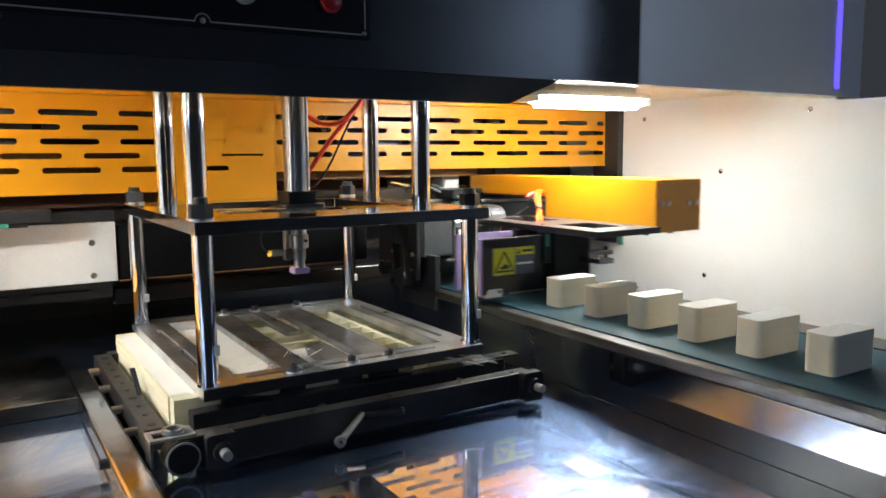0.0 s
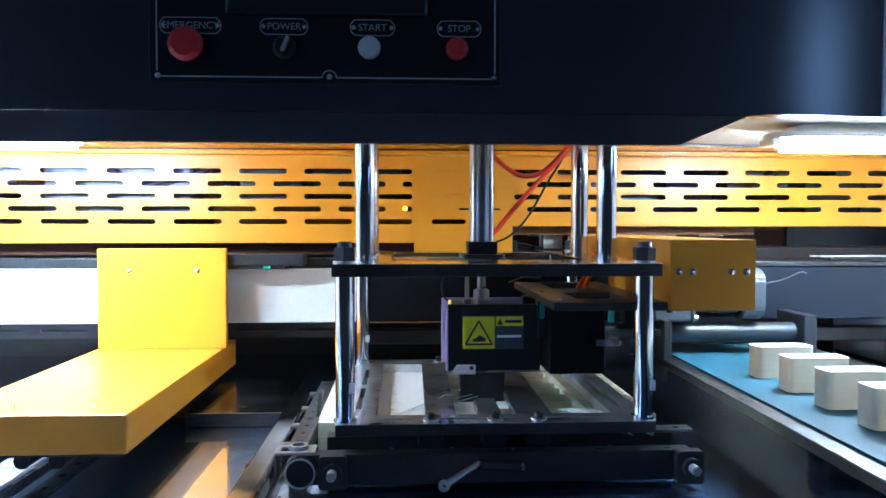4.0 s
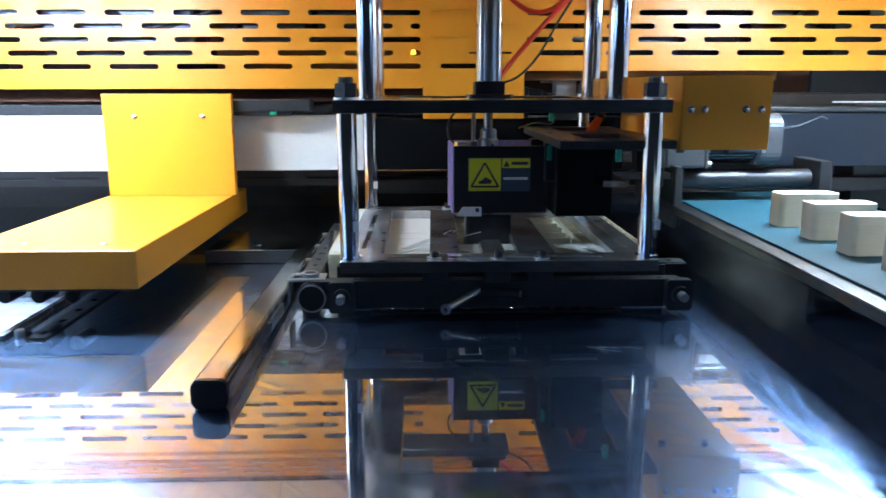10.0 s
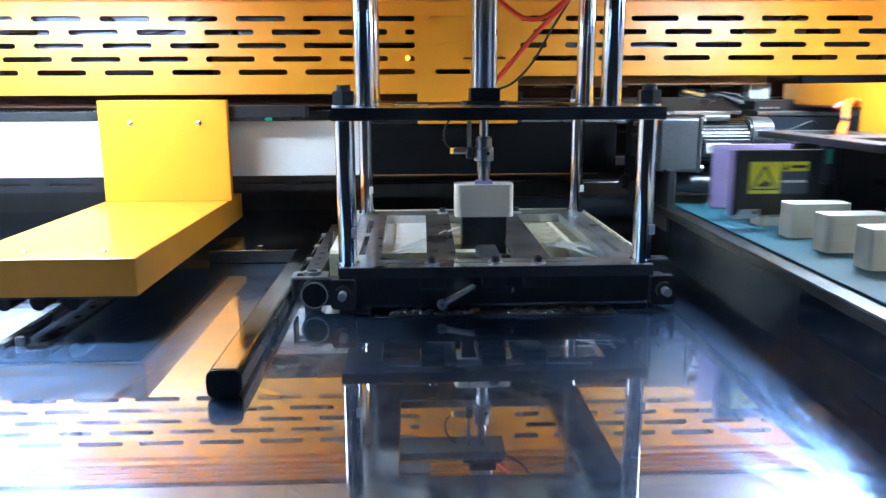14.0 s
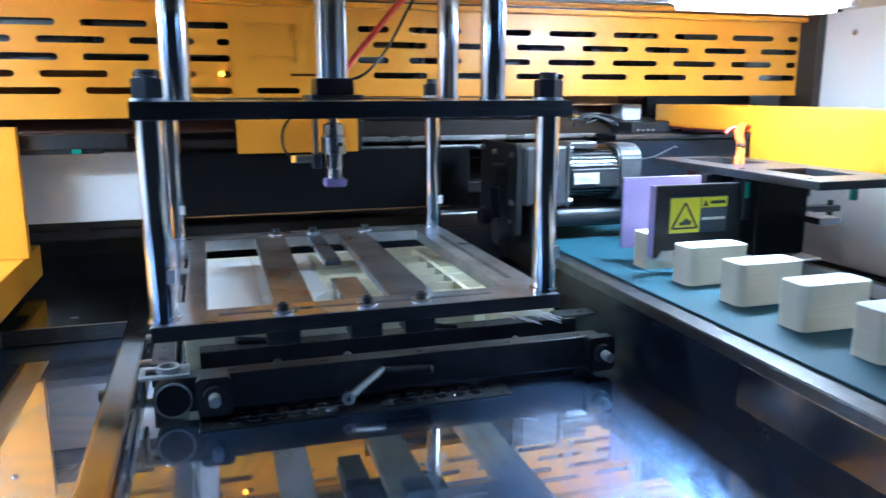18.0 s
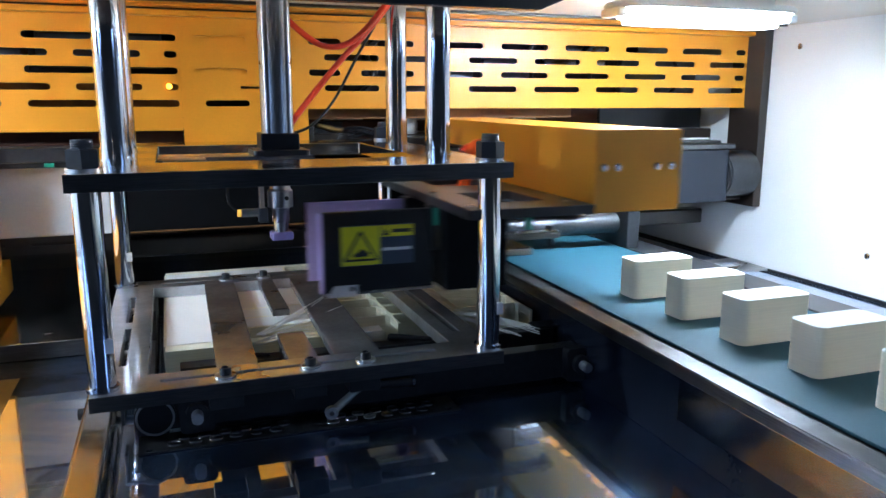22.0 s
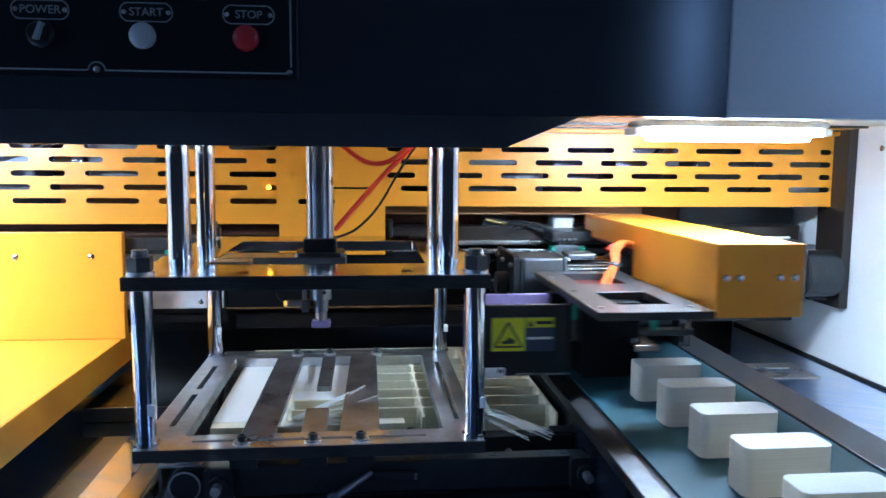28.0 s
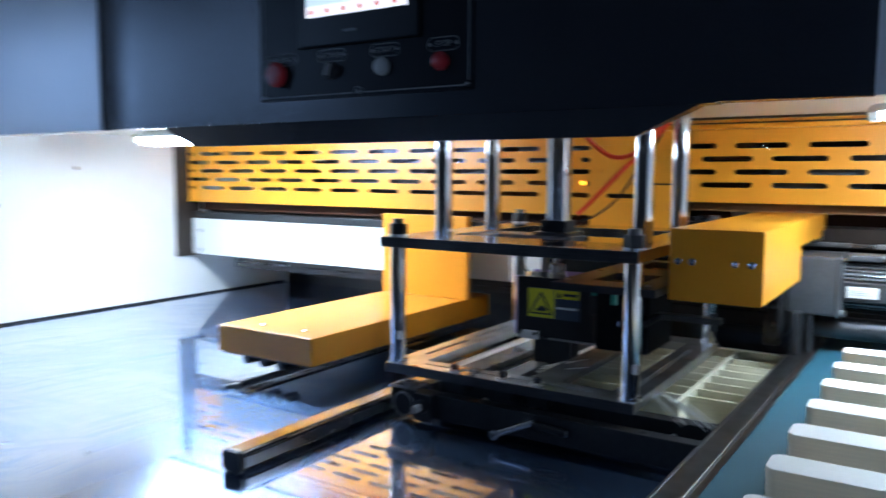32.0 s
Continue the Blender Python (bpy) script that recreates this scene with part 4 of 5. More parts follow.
part("spacer_ring", lathe((-0.200 + HX, 0.058 + HY, 0.0), [(0.0090, 0.0246), (0.0135, 0.0246), (0.0135, 0.0305), (0.0090, 0.0305), (0.0090, 0.0246)], "z", 24), "litgrey", carriage, "steel spacer ring", True)
part("roller_wheel", cyl((-0.195 + HX, 0.030 + HY, -0.002), (-0.195 + HX, 0.060 + HY, -0.002), 0.0225, 28, bevel=0.003), "plastic", carriage, "black roller wheel", True)
# pale ring paints the light caught along the wheel's rim
part("wheel_ring", lathe((-0.195 + HX, 0.030 + HY, -0.002), [(0.0188, -0.0012), (0.0212, -0.0012), (0.0212, 0.001), (0.0188, 0.001), (0.0188, -0.0012)], "y", 28), "litgrey", carriage, "rim ring of the roller wheel, paler for the light it catches", True)
part("handle", cyl((0.0 + HX, 0.0 + HY, -0.011), (0.050 + HX, 0.034 + HY, 0.008), 0.0050, 14), "worn", carriage, "bright clamping handle", True)
part("handle_ring", lathe((0.0 + HX, 0.0 + HY, -0.011), [(0.003, -0.003), (0.0078, -0.003), (0.0078, 0.003), (0.003, 0.003), (0.003, -0.003)], "y", 18), "worn", carriage, smooth=True)
part("handle_rod", cyl((0.052 + HX, 0.030 + HY, 0.006), (0.108 + HX, 0.030 + HY, 0.003), 0.006, 14), "black", carriage, smooth=True)
part("rod_end", cyl((0.108 + HX, 0.030 + HY, 0.003), (0.112 + HX, 0.030 + HY, 0.003), 0.0064, 14), "chrome", carriage, smooth=True)
for p0, p1 in (((-0.118, 0.120, 0.0338), (-0.056, 0.112, 0.0308)), ((0.107, 0.122, 0.0338), (0.168, 0.103, 0.0308))):
    lever = cyl((p0[0] + HX, p0[1] + HY, p0[2]), (p1[0] + HX, p1[1] + HY, p1[2]), 0.0052, 16, 0.0022)
    cyl((p0[0] - 0.004 + HX, p0[1] + 0.0007 + HY, p0[2]), (p0[0] + HX, p0[1] + HY, p0[2]), 0.0036, 16, 0.0052, bm=lever)
    part("clamp_lever", lever, "plastic", carriage, "black tapered clamp lever", True)
part("end_tab", holed(0.318 + HX, 0.378 + HX, 0.102 + HY, 0.130 + HY, 0.0287, 0.0322, [(0.352 + HX, 0.360 + HX, 0.112 + HY, 0.120 + HY)]), "black", carriage, "black end tab with a hole")
for x in (-0.13, -0.02, 0.10, 0.22, 0.32):
    part("bar_screw", lathe((x + HX, 0.0475 + HY, 0.0220), [(0.0050, 0.0), (0.0050, 0.0012), (0.0030, 0.0014), (0.0026, 0.0004)], "z", 14), "edge", carriage, smooth=True)
side = part("side_bar", cbox(-0.224, -0.196, 0.12, 0.58, -0.018, 0.012), "edge", carriage)
for i in range(10):
    y = 0.14 + i * 0.045
    part("hole", cyl((-0.210 + HX, y + HY, 0.0121), (-0.210 + HX, y + HY, 0.0128), 0.0036 if i % 3 else 0.006, 12), "ink", side)
for y in (0.17, 0.28, 0.40, 0.52):
    part("spring_bolt", cyl((-0.240 + HX, y + HY, -0.003), (-0.224 + HX, y + HY, -0.003), 0.006, 14), "steel", side, smooth=True)
part("stop_lever", prism([(0.285 + HY, 0.012), (0.300 + HY, 0.012), (0.345 + HY, 0.040), (0.335 + HY, 0.042)], "x", -0.202 + HX, -0.195 + HX), "black", carriage)
part("slide_box", holed(-0.447 + HX, -0.274 + HX, 0.383 + HY, 0.690 + HY, -0.029, -0.004, [(-0.36 + HX, -0.35 + HX, 0.42 + HY, 0.43 + HY)]), "plate", carriage, "flat steel slide plate")
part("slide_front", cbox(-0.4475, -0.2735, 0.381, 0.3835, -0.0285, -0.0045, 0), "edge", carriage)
part("rear_bar", cbox(-0.20, 0.350, 0.570, 0.596, -0.026, 0.012), "black", carriage)
for x in (-0.17, 0.31):
    part("stack_support", cbox(x, x + 0.022, 0.115, 0.570, -0.027, -0.021), "black", carriage)
part("side_screw", cyl((-0.282 + HX, 0.10 + HY, -0.014), (-0.274 + HX, 0.10 + HY, -0.014), 0.007, 14), "black", carriage, smooth=True)

# the stack of card on the carriage: five columns of eight cells
COL = [-0.130, -0.026, 0.078, 0.182, 0.286]
ROW = [0.183 + 0.050 * r for r in range(8)]
SZ0, SZ1 = -0.0205, 0.0405
stack = thing("card_stack", (HX, HY, SZ0), "stack of die-cut white card, half emptied into a comb of waste", "card stack")


def sheets(x0, x1, y0, y1, n=6, bm=None, rag=0.0006):
    """A wall of the stack in loose layers, slightly out of line."""
    bm = bm or bmesh.new()
    rings = []
    for i in range(2 * n):
        z = SZ0 + (SZ1 - SZ0) * (i // 2 + (i % 2) * 0.999) / n
        if i % 2 == 0:
            dx, dy = random.uniform(-rag, rag), random.uniform(-rag, rag)
        rings.append([bm.verts.new((a + dx + HX, b + dy + HY, z)) for a, b in ((x0, y0), (x1, y0), (x1, y1), (x0, y1))])
    for a, b in zip(rings, rings[1:]):
        for q in range(4):
            bm.faces.new((a[q], a[(q + 1) % 4], b[(q + 1) % 4], b[q]))
    bm.faces.new(rings[0])
    bm.faces.new(rings[-1])
    bmesh.ops.recalc_face_normals(bm, faces=bm.faces)
    return bm


for c in range(6):
    for r in range(1, 8):
        jx, jy = -0.182 + 0.104 * c, 0.158 + 0.050 * r
        if c < 1 or (c == 1 and r > 3):
            continue
        part("corner_web", prism([(jx - 0.009 + HX, jy + HY), (jx + HX, jy - 0.009 + HY), (jx + 0.009 + HX, jy + HY), (jx + HX, jy + 0.009 + HY)] if c < 5 else [(jx - 0.009 + HX, jy + HY), (jx + HX, jy - 0.009 + HY), (jx + HX, jy + 0.009 + HY)], "z", SZ0, SZ1), "waste", stack)
part("front_margin", sheets(-0.182, 0.100, 0.135, 0.1595), "waste", stack)
part("back_margin", sheets(-0.182, 0.338, 0.5815, 0.600), "waste", stack)
full = {(c, r) for c in (0, 1) for r in range(8)} | {(2, 0), (2, 1), (2, 2)}
taken = [(2, 2), (2, 1), (2, 0), (1, 0), (1, 1), (1, 2)]
for c, x in enumerate(COL):
    for s in (-1, 1):
        if s == 1 or c == 0:
            w = 0.0042 if c == 3 and s == 1 else 0.0018
            part("waste_rib", sheets(x + s * 0.052 - w, x + s * 0.052 + w, 0.1595, 0.5815), "waste", stack)
    for r, y in enumerate(ROW):
        if r and (c, r) not in full | {(2, 3)} or c == 2 and r in (1, 2, 3) or c == 1 and r in (1, 2, 3):
            part("waste_web", sheets(x - 0.0500, x + 0.0500, y - 0.0272, y - 0.0228, 4), "waste", stack)
part("uncut_column", cbox(-0.1800, -0.0788, 0.1597, 0.5813, SZ0, SZ1 + 0.0004, 0.0), "sheet", stack, "uncut white card column")
part("uncut_column", cbox(-0.0762, 0.0242, 0.3095, 0.5813, SZ0, SZ1 + 0.0004, 0.0), "sheet", stack, "uncut white card column")
for i in range(40):
    if i < 22:
        x, y, a, ln, rise = 0.200 + random.uniform(-0.016, 0.016), 0.183 + random.uniform(-0.010, 0.012), radians(random.uniform(-62, -40)), random.uniform(0.08, 0.155), -0.008
    elif i < 32:
        x, y, a, ln, rise = -0.062 + random.uniform(-0.006, 0.006), 0.158 + random.uniform(-0.006, 0.006), radians(random.uniform(14, 44)), random.uniform(0.10, 0.155), 0.016
    else:
        x, y, a, ln, rise = -0.075 + random.uniform(-0.008, 0.008), 0.130 + random.uniform(-0.008, 0.008), radians(random.uniform(8, 45)), random.uniform(0.09, 0.14), -0.006
    z = 0.0415 + random.uniform(0.0, 0.003)
    p = [(x, y, z), (x + ln * 0.5 * math.cos(a), y + ln * 0.5 * math.sin(a), z + 0.004 + max(rise, 0) * 0.4), (x + ln * math.cos(a + 0.1), y + ln * math.sin(a + 0.1), z + rise * random.uniform(0.4, 1.3))]
    part("loose_strip", sweep([(q[0] + HX, q[1] + HY, q[2]) for q in p], 0.0006, 4, steps=5), "sheet", stack, "thin loose strip of card waste")

# ---- blocks of card, taken from the stack or already on the belt ----
BELT = 0.0735
GAP = 0.1106
YB = 0.2405      # where a block is laid on the belt
XB = 0.525
LEAN = 0.0175    # the row of blocks runs slightly aslant on the belt
BH = 0.0545      # height of a block
ZB = SZ1 - BH


def card_block(label):
    ob = thing("card_block", (0, 0, 0), label, "card block", group="blocks of stacked card")
    bm = bmesh.new()
    n = 9
    rings = []
    for i in range(2 * n):
        k = i // 2
        z = (BH - 0.0005) * (k + (i % 2) * 0.999) / n
        if i % 2 == 0:
            dx, dy = random.uniform(-0.00022, 0.00022), random.uniform(-0.00022, 0.00022)
        rings.append([bm.verts.new((p[0] + dx, p[1] + dy, z)) for p in rounded(-0.0495, 0.0495, -0.0222, 0.0222, 0.010, 5)])
    for a, b in zip(rings, rings[1:]):
        for q in range(len(a)):
            bm.faces.new((a[q], a[(q + 1) % len(a)], b[(q + 1) % len(a)], b[q]))
    bm.faces.new(rings[0])
    bm.faces.new(rings[-1])
    bmesh.ops.recalc_face_normals(bm, faces=bm.faces)
    part("body", bm, "paper", ob, smooth=False)
    part("top_sheet", prism(rounded(-0.0495, 0.0495, -0.0222, 0.0222, 0.010, 4), "z", BH - 0.0005, BH), "sheet", ob, "white top sheet")
    return ob


BLOCKS = [card_block("cream block of stacked card with rounded corners and a white top") for i in range(13)]

# ---- left arm: orange angle that travels with the carriage across ----
arm_l = thing("left_arm", (-0.64, 0.30, 0.02), "orange painted L-shaped sheet-metal arm cover", "arm cover")
part("upright", box(-0.770, -0.505, 0.572, 0.590, 0.0757, 0.287, 0.002), "orange", arm_l)
part("foot", box(-0.776, -0.513, 0.013, 0.700, 0.020, 0.0755, 0.002), "orange", arm_l)
for x in (-0.704, -0.564):
    screw(x, 0.572, 0.240, (0, -1, 0), 0.0058, arm_l)
for x in (-0.69, -0.575):
    screw(x, 0.060, 0.0755, (0, 0, 1), 0.0055, arm_l)
# added black sheet gives the dark wedge of the underside in the table
part("dark_underside", box(-0.768, -0.520, 0.016, 0.598, 0.0165, 0.0199, 0.001), "black", arm_l, "black sheet added to keep the arm's mirrored underside dark")
for x in (-0.712, -0.664, -0.616):
    part("under_roller", cyl((x, 0.030, 0.0065), (x, 0.075, 0.0065), 0.0115, 22, bevel=0.002), "plastic", arm_l, "small black roller below the arm", True)
part("carrier", box(-0.74, -0.345, 0.590, 0.650, 0.250, 0.274, 0.002), "black", arm_l)
part("carrier_foot", box(-0.72, -0.385, 0.594, 0.648, 0.2415, 0.250), "plastic", arm_l)
part("connector", box(-0.430, -0.416, 0.588, 0.595, 0.243, 0.2495), "green", arm_l, "green plug connector")

# ---- gripper with its orange arm, which slides across ----
grip = thing("gripper", (0.62, 0.235, 0.10), "gripper of two upright plates under a slotted carrier plate", "gripper")
gx = 0.466
part("front_plate", box(gx, 0.618, 0.188, 0.199, 0.098, 0.2065, 0.0015), "plastic", grip, "black front plate with a warning sign")
part("foam_edge", box(gx - 0.0035, gx + 0.0, 0.188, 0.200, 0.098, 0.2065, 0.001), "purple", grip, "lilac foam edge")
part("back_plate", box(gx - 0.005, 0.606, 0.272, 0.278, 0.100, 0.2095, 0.001), "plastic", grip)
part("foam_lining", box(gx - 0.007, 0.606, 0.2690, 0.2720, 0.098, 0.2105, 0.001), "purple", grip, "lilac foam lining")
part("bottom_edge", box(gx + 0.001, 0.617, 0.1872, 0.1985, 0.0945, 0.0979, 0.0008), "steel", grip, "bright lower edge")
part("plate_foot", prism([(gx + 0.004, 0.0925), (gx + 0.045, 0.0925), (gx + 0.045, 0.108), (gx + 0.014, 0.108)], "y", 0.1866, 0.1885), "label", grip, "white tapered sticker")
part("foot_dot", cyl((gx + 0.038, 0.1855, 0.103), (gx + 0.038, 0.1870, 0.103), 0.0035, 12), "ink", grip)
sign = part("warning_sign", box(0.489, 0.590, 0.1864, 0.1884, 0.1335, 0.1880), "bluegrey", grip, "yellow and blue-grey warning sticker")
part("yellow_field", box(0.490, 0.542, 0.1859, 0.1866, 0.1345, 0.1870), "yellow", sign)
part("yellow_strip", box(0.544, 0.589, 0.1859, 0.1866, 0.1715, 0.1870), "yellow", sign)
tri_c = (0.516, 0.1595)
tri_p = [(tri_c[0] - 0.022, 0.1415), (tri_c[0] + 0.022, 0.1415), (tri_c[0], 0.180)]
for a, b in zip(tri_p, tri_p[1:] + tri_p[:1]):
    part("sign_mark", sweep([(a[0], 0.1857, a[1]), (b[0], 0.1857, b[1])], 0.0017, 6, steps=1), "ink", sign)
part("sign_mark", prism([(0.506, 0.146), (0.526, 0.146), (0.528, 0.151), (0.517, 0.157), (0.512, 0.152), (0.506, 0.150)], "y", 0.1855, 0.1859), "ink", sign)
part("sign_mark", prism([(0.546, 0.1735), (0.556, 0.1735), (0.551, 0.1835)], "y", 0.1855, 0.1859), "ink", sign)
part("sign_mark", box(0.559, 0.586, 0.1855, 0.1859, 0.1765, 0.1815), "ink", sign)
part("sign_mark", box(0.546, 0.586, 0.1857, 0.1862, 0.1525, 0.1565), "label", sign)
carrier = part("carrier_plate", holed(0.609, 0.773, 0.028, 0.424, 0.2135, 0.2255, [(0.655, 0.733, 0.085, 0.190), (0.655, 0.733, 0.275, 0.392)]), "satin", grip, "dark steel carrier plate with two windows")
part("plate_edge", box(0.6085, 0.7735, 0.0265, 0.0282, 0.2140, 0.2250), "black", grip)
part("well", box(0.657, 0.731, 0.277, 0.390, 0.195, 0.2145), "redpaint", carrier, "red inside of the window")
part("clamp_cylinder", box(0.628, 0.720, 0.165, 0.300, 0.095, 0.2130, 0.003), "matblack", grip)
part("clamp_block", box(0.612, 0.640, 0.180, 0.205, 0.150, 0.2130, 0.002), "plastic", grip)
part("clamp_block", box(0.600, 0.640, 0.255, 0.285, 0.150, 0.2130, 0.002), "plastic", grip)
part("side_finger", box(0.690, 0.728, 0.105, 0.205, 0.150, 0.160, 0.001), "carrier", grip, "flat steel side finger")
part("finger_arm", box(0.705, 0.825, 0.205, 0.228, 0.150, 0.160, 0.001), "edge", grip, "flat steel side arm")
part("finger_screw", cyl((0.812, 0.215, 0.138), (0.812, 0.215, 0.168), 0.005, 12), "black", grip, smooth=True)
for x, y, z in ((0.619, 0.183, 0.196), (0.700, 0.060, 0.205)):
    part("fitting", box(x - 0.004, x + 0.004, y - 0.004, y + 0.004, z - 0.012, z + 0.012, 0.001), "green", grip, "green push-in fitting")
for x, y in ((0.622, 0.06), (0.622, 0.20), (0.622, 0.34), (0.752, 0.06)):
    part("plate_screw", cyl((x, y, 0.2255), (x, y, 0.2275), 0.004, 10), "steel", carrier)
armbox = part("arm_cover", prism([(0.05, 0.2105), (0.05, 0.315), (0.702, 0.315), (0.702, 0.2805), (0.650, 0.2805), (0.650, 0.270), (0.388, 0.270), (0.388, 0.2105)], "x", 0.785, 0.914, bevel=0.0015), "orange", grip, "orange painted box-shaped arm cover")
part("arm_recess", box(0.7815, 0.906, 0.389, 0.635, 0.2665, 0.2699), "redpaint", grip)
for x in (0.798, 0.818, 0.877, 0.899):
    screw(x, 0.050, 0.268, (0, -1, 0), 0.0052, armbox)
for x in (0.80, 0.87):
    part("cover_screw", cyl((x, 0.09, 0.203), (x, 0.09, 0.2105), 0.006, 10), "black", armbox)
part("slider", box(0.700, 0.905, 0.655, 0.785, 0.256, 0.279, 0.003), "black", grip)
part("slider_block", box(0.722, 0.769, 0.735, 0.785, 0.279, 0.315, 0.002), "label", grip, "pale grey block on the slider")
part("terminal_block", box(0.702, 0.760, 0.640, 0.655, 0.228, 0.250, 0.002), "alu", grip, "grey terminal block with green ends")
for x in (0.694, 0.7605):
    part("green_plug", box(x, x + 0.0075, 0.639, 0.656, 0.226, 0.249, 0.001), "green", grip, "green plug")
part("terminal_stay", box(0.715, 0.745, 0.655, 0.670, 0.236, 0.256), "black", grip)
for k, (dx, dz) in enumerate(((0.0, 0.0), (0.010, 0.003))):
    part("air_hose", sweep([(0.784 - dx, 0.392, 0.280 + dz), (0.768 - dx, 0.385, 0.283), (0.752 - dx, 0.372, 0.270), (0.743 - dx * 0.7, 0.355, 0.248), (0.728 - dx, 0.335, 0.229), (0.716 - dx * 1.3, 0.318, 0.212)], 0.0042, 10), "orangehose", grip, "orange air hose", True)
part("hose_tie", cyl((0.739, 0.355, 0.247), (0.736, 0.352, 0.243), 0.0088, 14), "plastic", grip, "black hose tie", True)
part("air_hose", sweep([(0.785, 0.400, 0.277), (0.768, 0.402, 0.279), (0.752, 0.404, 0.275), (0.742, 0.404, 0.268)], 0.0045, 10), "redhose", grip, "short red air hose", True)
part("cable", sweep([(0.705, 0.638, 0.236), (0.690, 0.600, 0.222), (0.650, 0.560, 0.226), (0.612, 0.520, 0.218)], 0.0018, 8), "alu", grip, "thin grey cable", True)
for k in range(2):
    part("cable", sweep([(0.705 - 0.012 * k, 0.715 + 0.012 * k, 0.279), (0.680 - 0.02 * k, 0.72, 0.292 + 0.003 * k), (0.640 - 0.022 * k, 0.725 + 0.01 * k, 0.288 + 0.004 * k), (0.622 - 0.02 * k, 0.73, 0.268)], 0.0026, 8), "plastic", grip, "black cable loop", True)
part("slider_tab", box(0.800, 0.845, 0.706, 0.750, 0.279, 0.289, 0.002), "carrier", grip)
part("slider_screw", cyl((0.822, 0.728, 0.289), (0.822, 0.728, 0.294), 0.006, 12), "steel", grip, smooth=True)

part("plug_bracket", box(0.560, 0.616, 0.7435, 0.7475, 0.262, 0.308, 0.001), "black", grip, "small black plug bracket")
part("plug_stay", box(0.616, 0.7005, 0.7435, 0.7475, 0.262, 0.273), "black", grip)
for k, (x, z) in enumerate(((0.566, 0.300), (0.590, 0.294))):
    plug = part("brass_plug", cyl((x, 0.738, z), (x + 0.018, 0.738, z - 0.004), 0.0048, 12, bevel=0.0008), "brass", grip, "small brass cable plug", True)
    part("plug_nut", cyl((x + 0.018, 0.738, z - 0.004), (x + 0.024, 0.738, z - 0.0053), 0.006, 6), "brass", plug)
    part("cable", sweep([(x + 0.024, 0.738, z - 0.005), (x + 0.045, 0.734, z - 0.018), (x + 0.075, 0.725, z - 0.008), (0.700, 0.715, 0.270 + 0.004 * k)], 0.0024, 8), "plastic", grip, "black cable", True)
for i in range(4):
    part("slider_bolt", cyl((0.715 + 0.012 * i, 0.6535, 0.262), (0.715 + 0.012 * i, 0.6552, 0.262), 0.0028, 10), "steel", grip)

# linear rails behind the belt
rails = thing("linear_rails", (0.55, 0.6, 0.24), "pair of bright linear guide rails on a dark back plate", "linear axis")
part("axis_cover", box(0.62, 1.022, 0.585, 0.660, 0.130, 0.246, 0.003), "slate", rails, "dark blue-grey axis cover")
part("axis_lid", box(0.62, 1.034, 0.580, 0.662, 0.2465, 0.257, 0.002), "edge", rails, "dark steel lid on the axis cover")
part("axis_lid", box(0.82, 1.010, 0.600, 0.655, 0.2575, 0.264, 0.002), "edge", rails)
for i in range(36):
    part("chain_link", box(0.80 + 0.006 * i, 0.8042 + 0.006 * i, 0.645, 0.655, 0.2642, 0.2675), "label", rails)
part("axis_motor", cyl((1.0225, 0.625, 0.188), (1.104, 0.625, 0.188), 0.052, 32, bevel=0.004), "black", rails, "black round servo motor at the end of the axis", True)
part("axis_stay", box(1.060, 1.1085, 0.640, 0.655, 0.125, 0.225, 0.002), "black", rails)
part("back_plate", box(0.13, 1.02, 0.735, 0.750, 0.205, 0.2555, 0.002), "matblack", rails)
for z, y, end in ((0.2315, 0.700, 0.690), (0.2495, 0.712, 0.690)):
    part("rail_bed", box(0.13, end + 0.3, y + 0.008, 0.735, z - 0.007, z - 0.0045), "edge", rails)
    part("rail", box(0.13, end + 0.3, y, y + 0.016, z - 0.0045, z + 0.0045, 0.002), "steel", rails, "bright ground rail")
part("end_bracket", box(0.120, 0.1295, 0.6915, 0.760, 0.16, 0.30, 0.002), "black", rails)

# ---- conveyor ----
conv = thing("belt_conveyor", (0.53, -0.1, TZ), "belt conveyor with a blue-green belt and glossy black side plates", "conveyor")
part("belt", box(0.404, 0.664, -1.30, 0.600, 0.0700, BELT, 0.001), "belt", conv, "blue-green conveyor belt")
part("belt_return", box(0.402, 0.662, -1.30, 0.59, 0.030, 0.034), "belt", conv)
part("slide_bed", box(0.394, 0.664, -1.30, 0.57, 0.050, 0.0695), "dark", conv)
part("side_plate", box(0.374, 0.380, -1.32, 0.612, TZ, 0.060, 0.001), "gloss", conv, "glossy black side plate")
part("side_rail", box(0.364, 0.394, -1.32, 0.612, 0.060, 0.074, 0.0015), "edge", conv, "dark steel side rail")
part("rail_lip", box(0.364, 0.3675, -1.32, 0.612, 0.0742, 0.0755, 0.0004), "edge", conv)
part("side_panel", box(0.3715, 0.3738, -0.60, -0.137, 0.008, 0.0565, 0.0008), "panelsteel", conv, "polished steel panel on the side plate")
part("side_plate", box(0.727, 0.733, -1.32, 0.612, TZ, 0.060, 0.001), "gloss", conv)
part("side_rail", box(0.668, 0.735, -1.32, 0.612, 0.060, 0.074, 0.0015), "black", conv)
for y in (-0.75, -1.25):
    for x in (0.385, 0.700):
        part("leg", box(x - 0.02, x + 0.02, y - 0.02, y + 0.02, -0.95, TZ, 0.002), "dark", conv)
part("roller", cyl((0.385, 0.478, 0.118), (0.660, 0.478, 0.118), 0.0195, 32, bevel=0.002), "satin", conv, "satin grey steel roller above the belt", True)
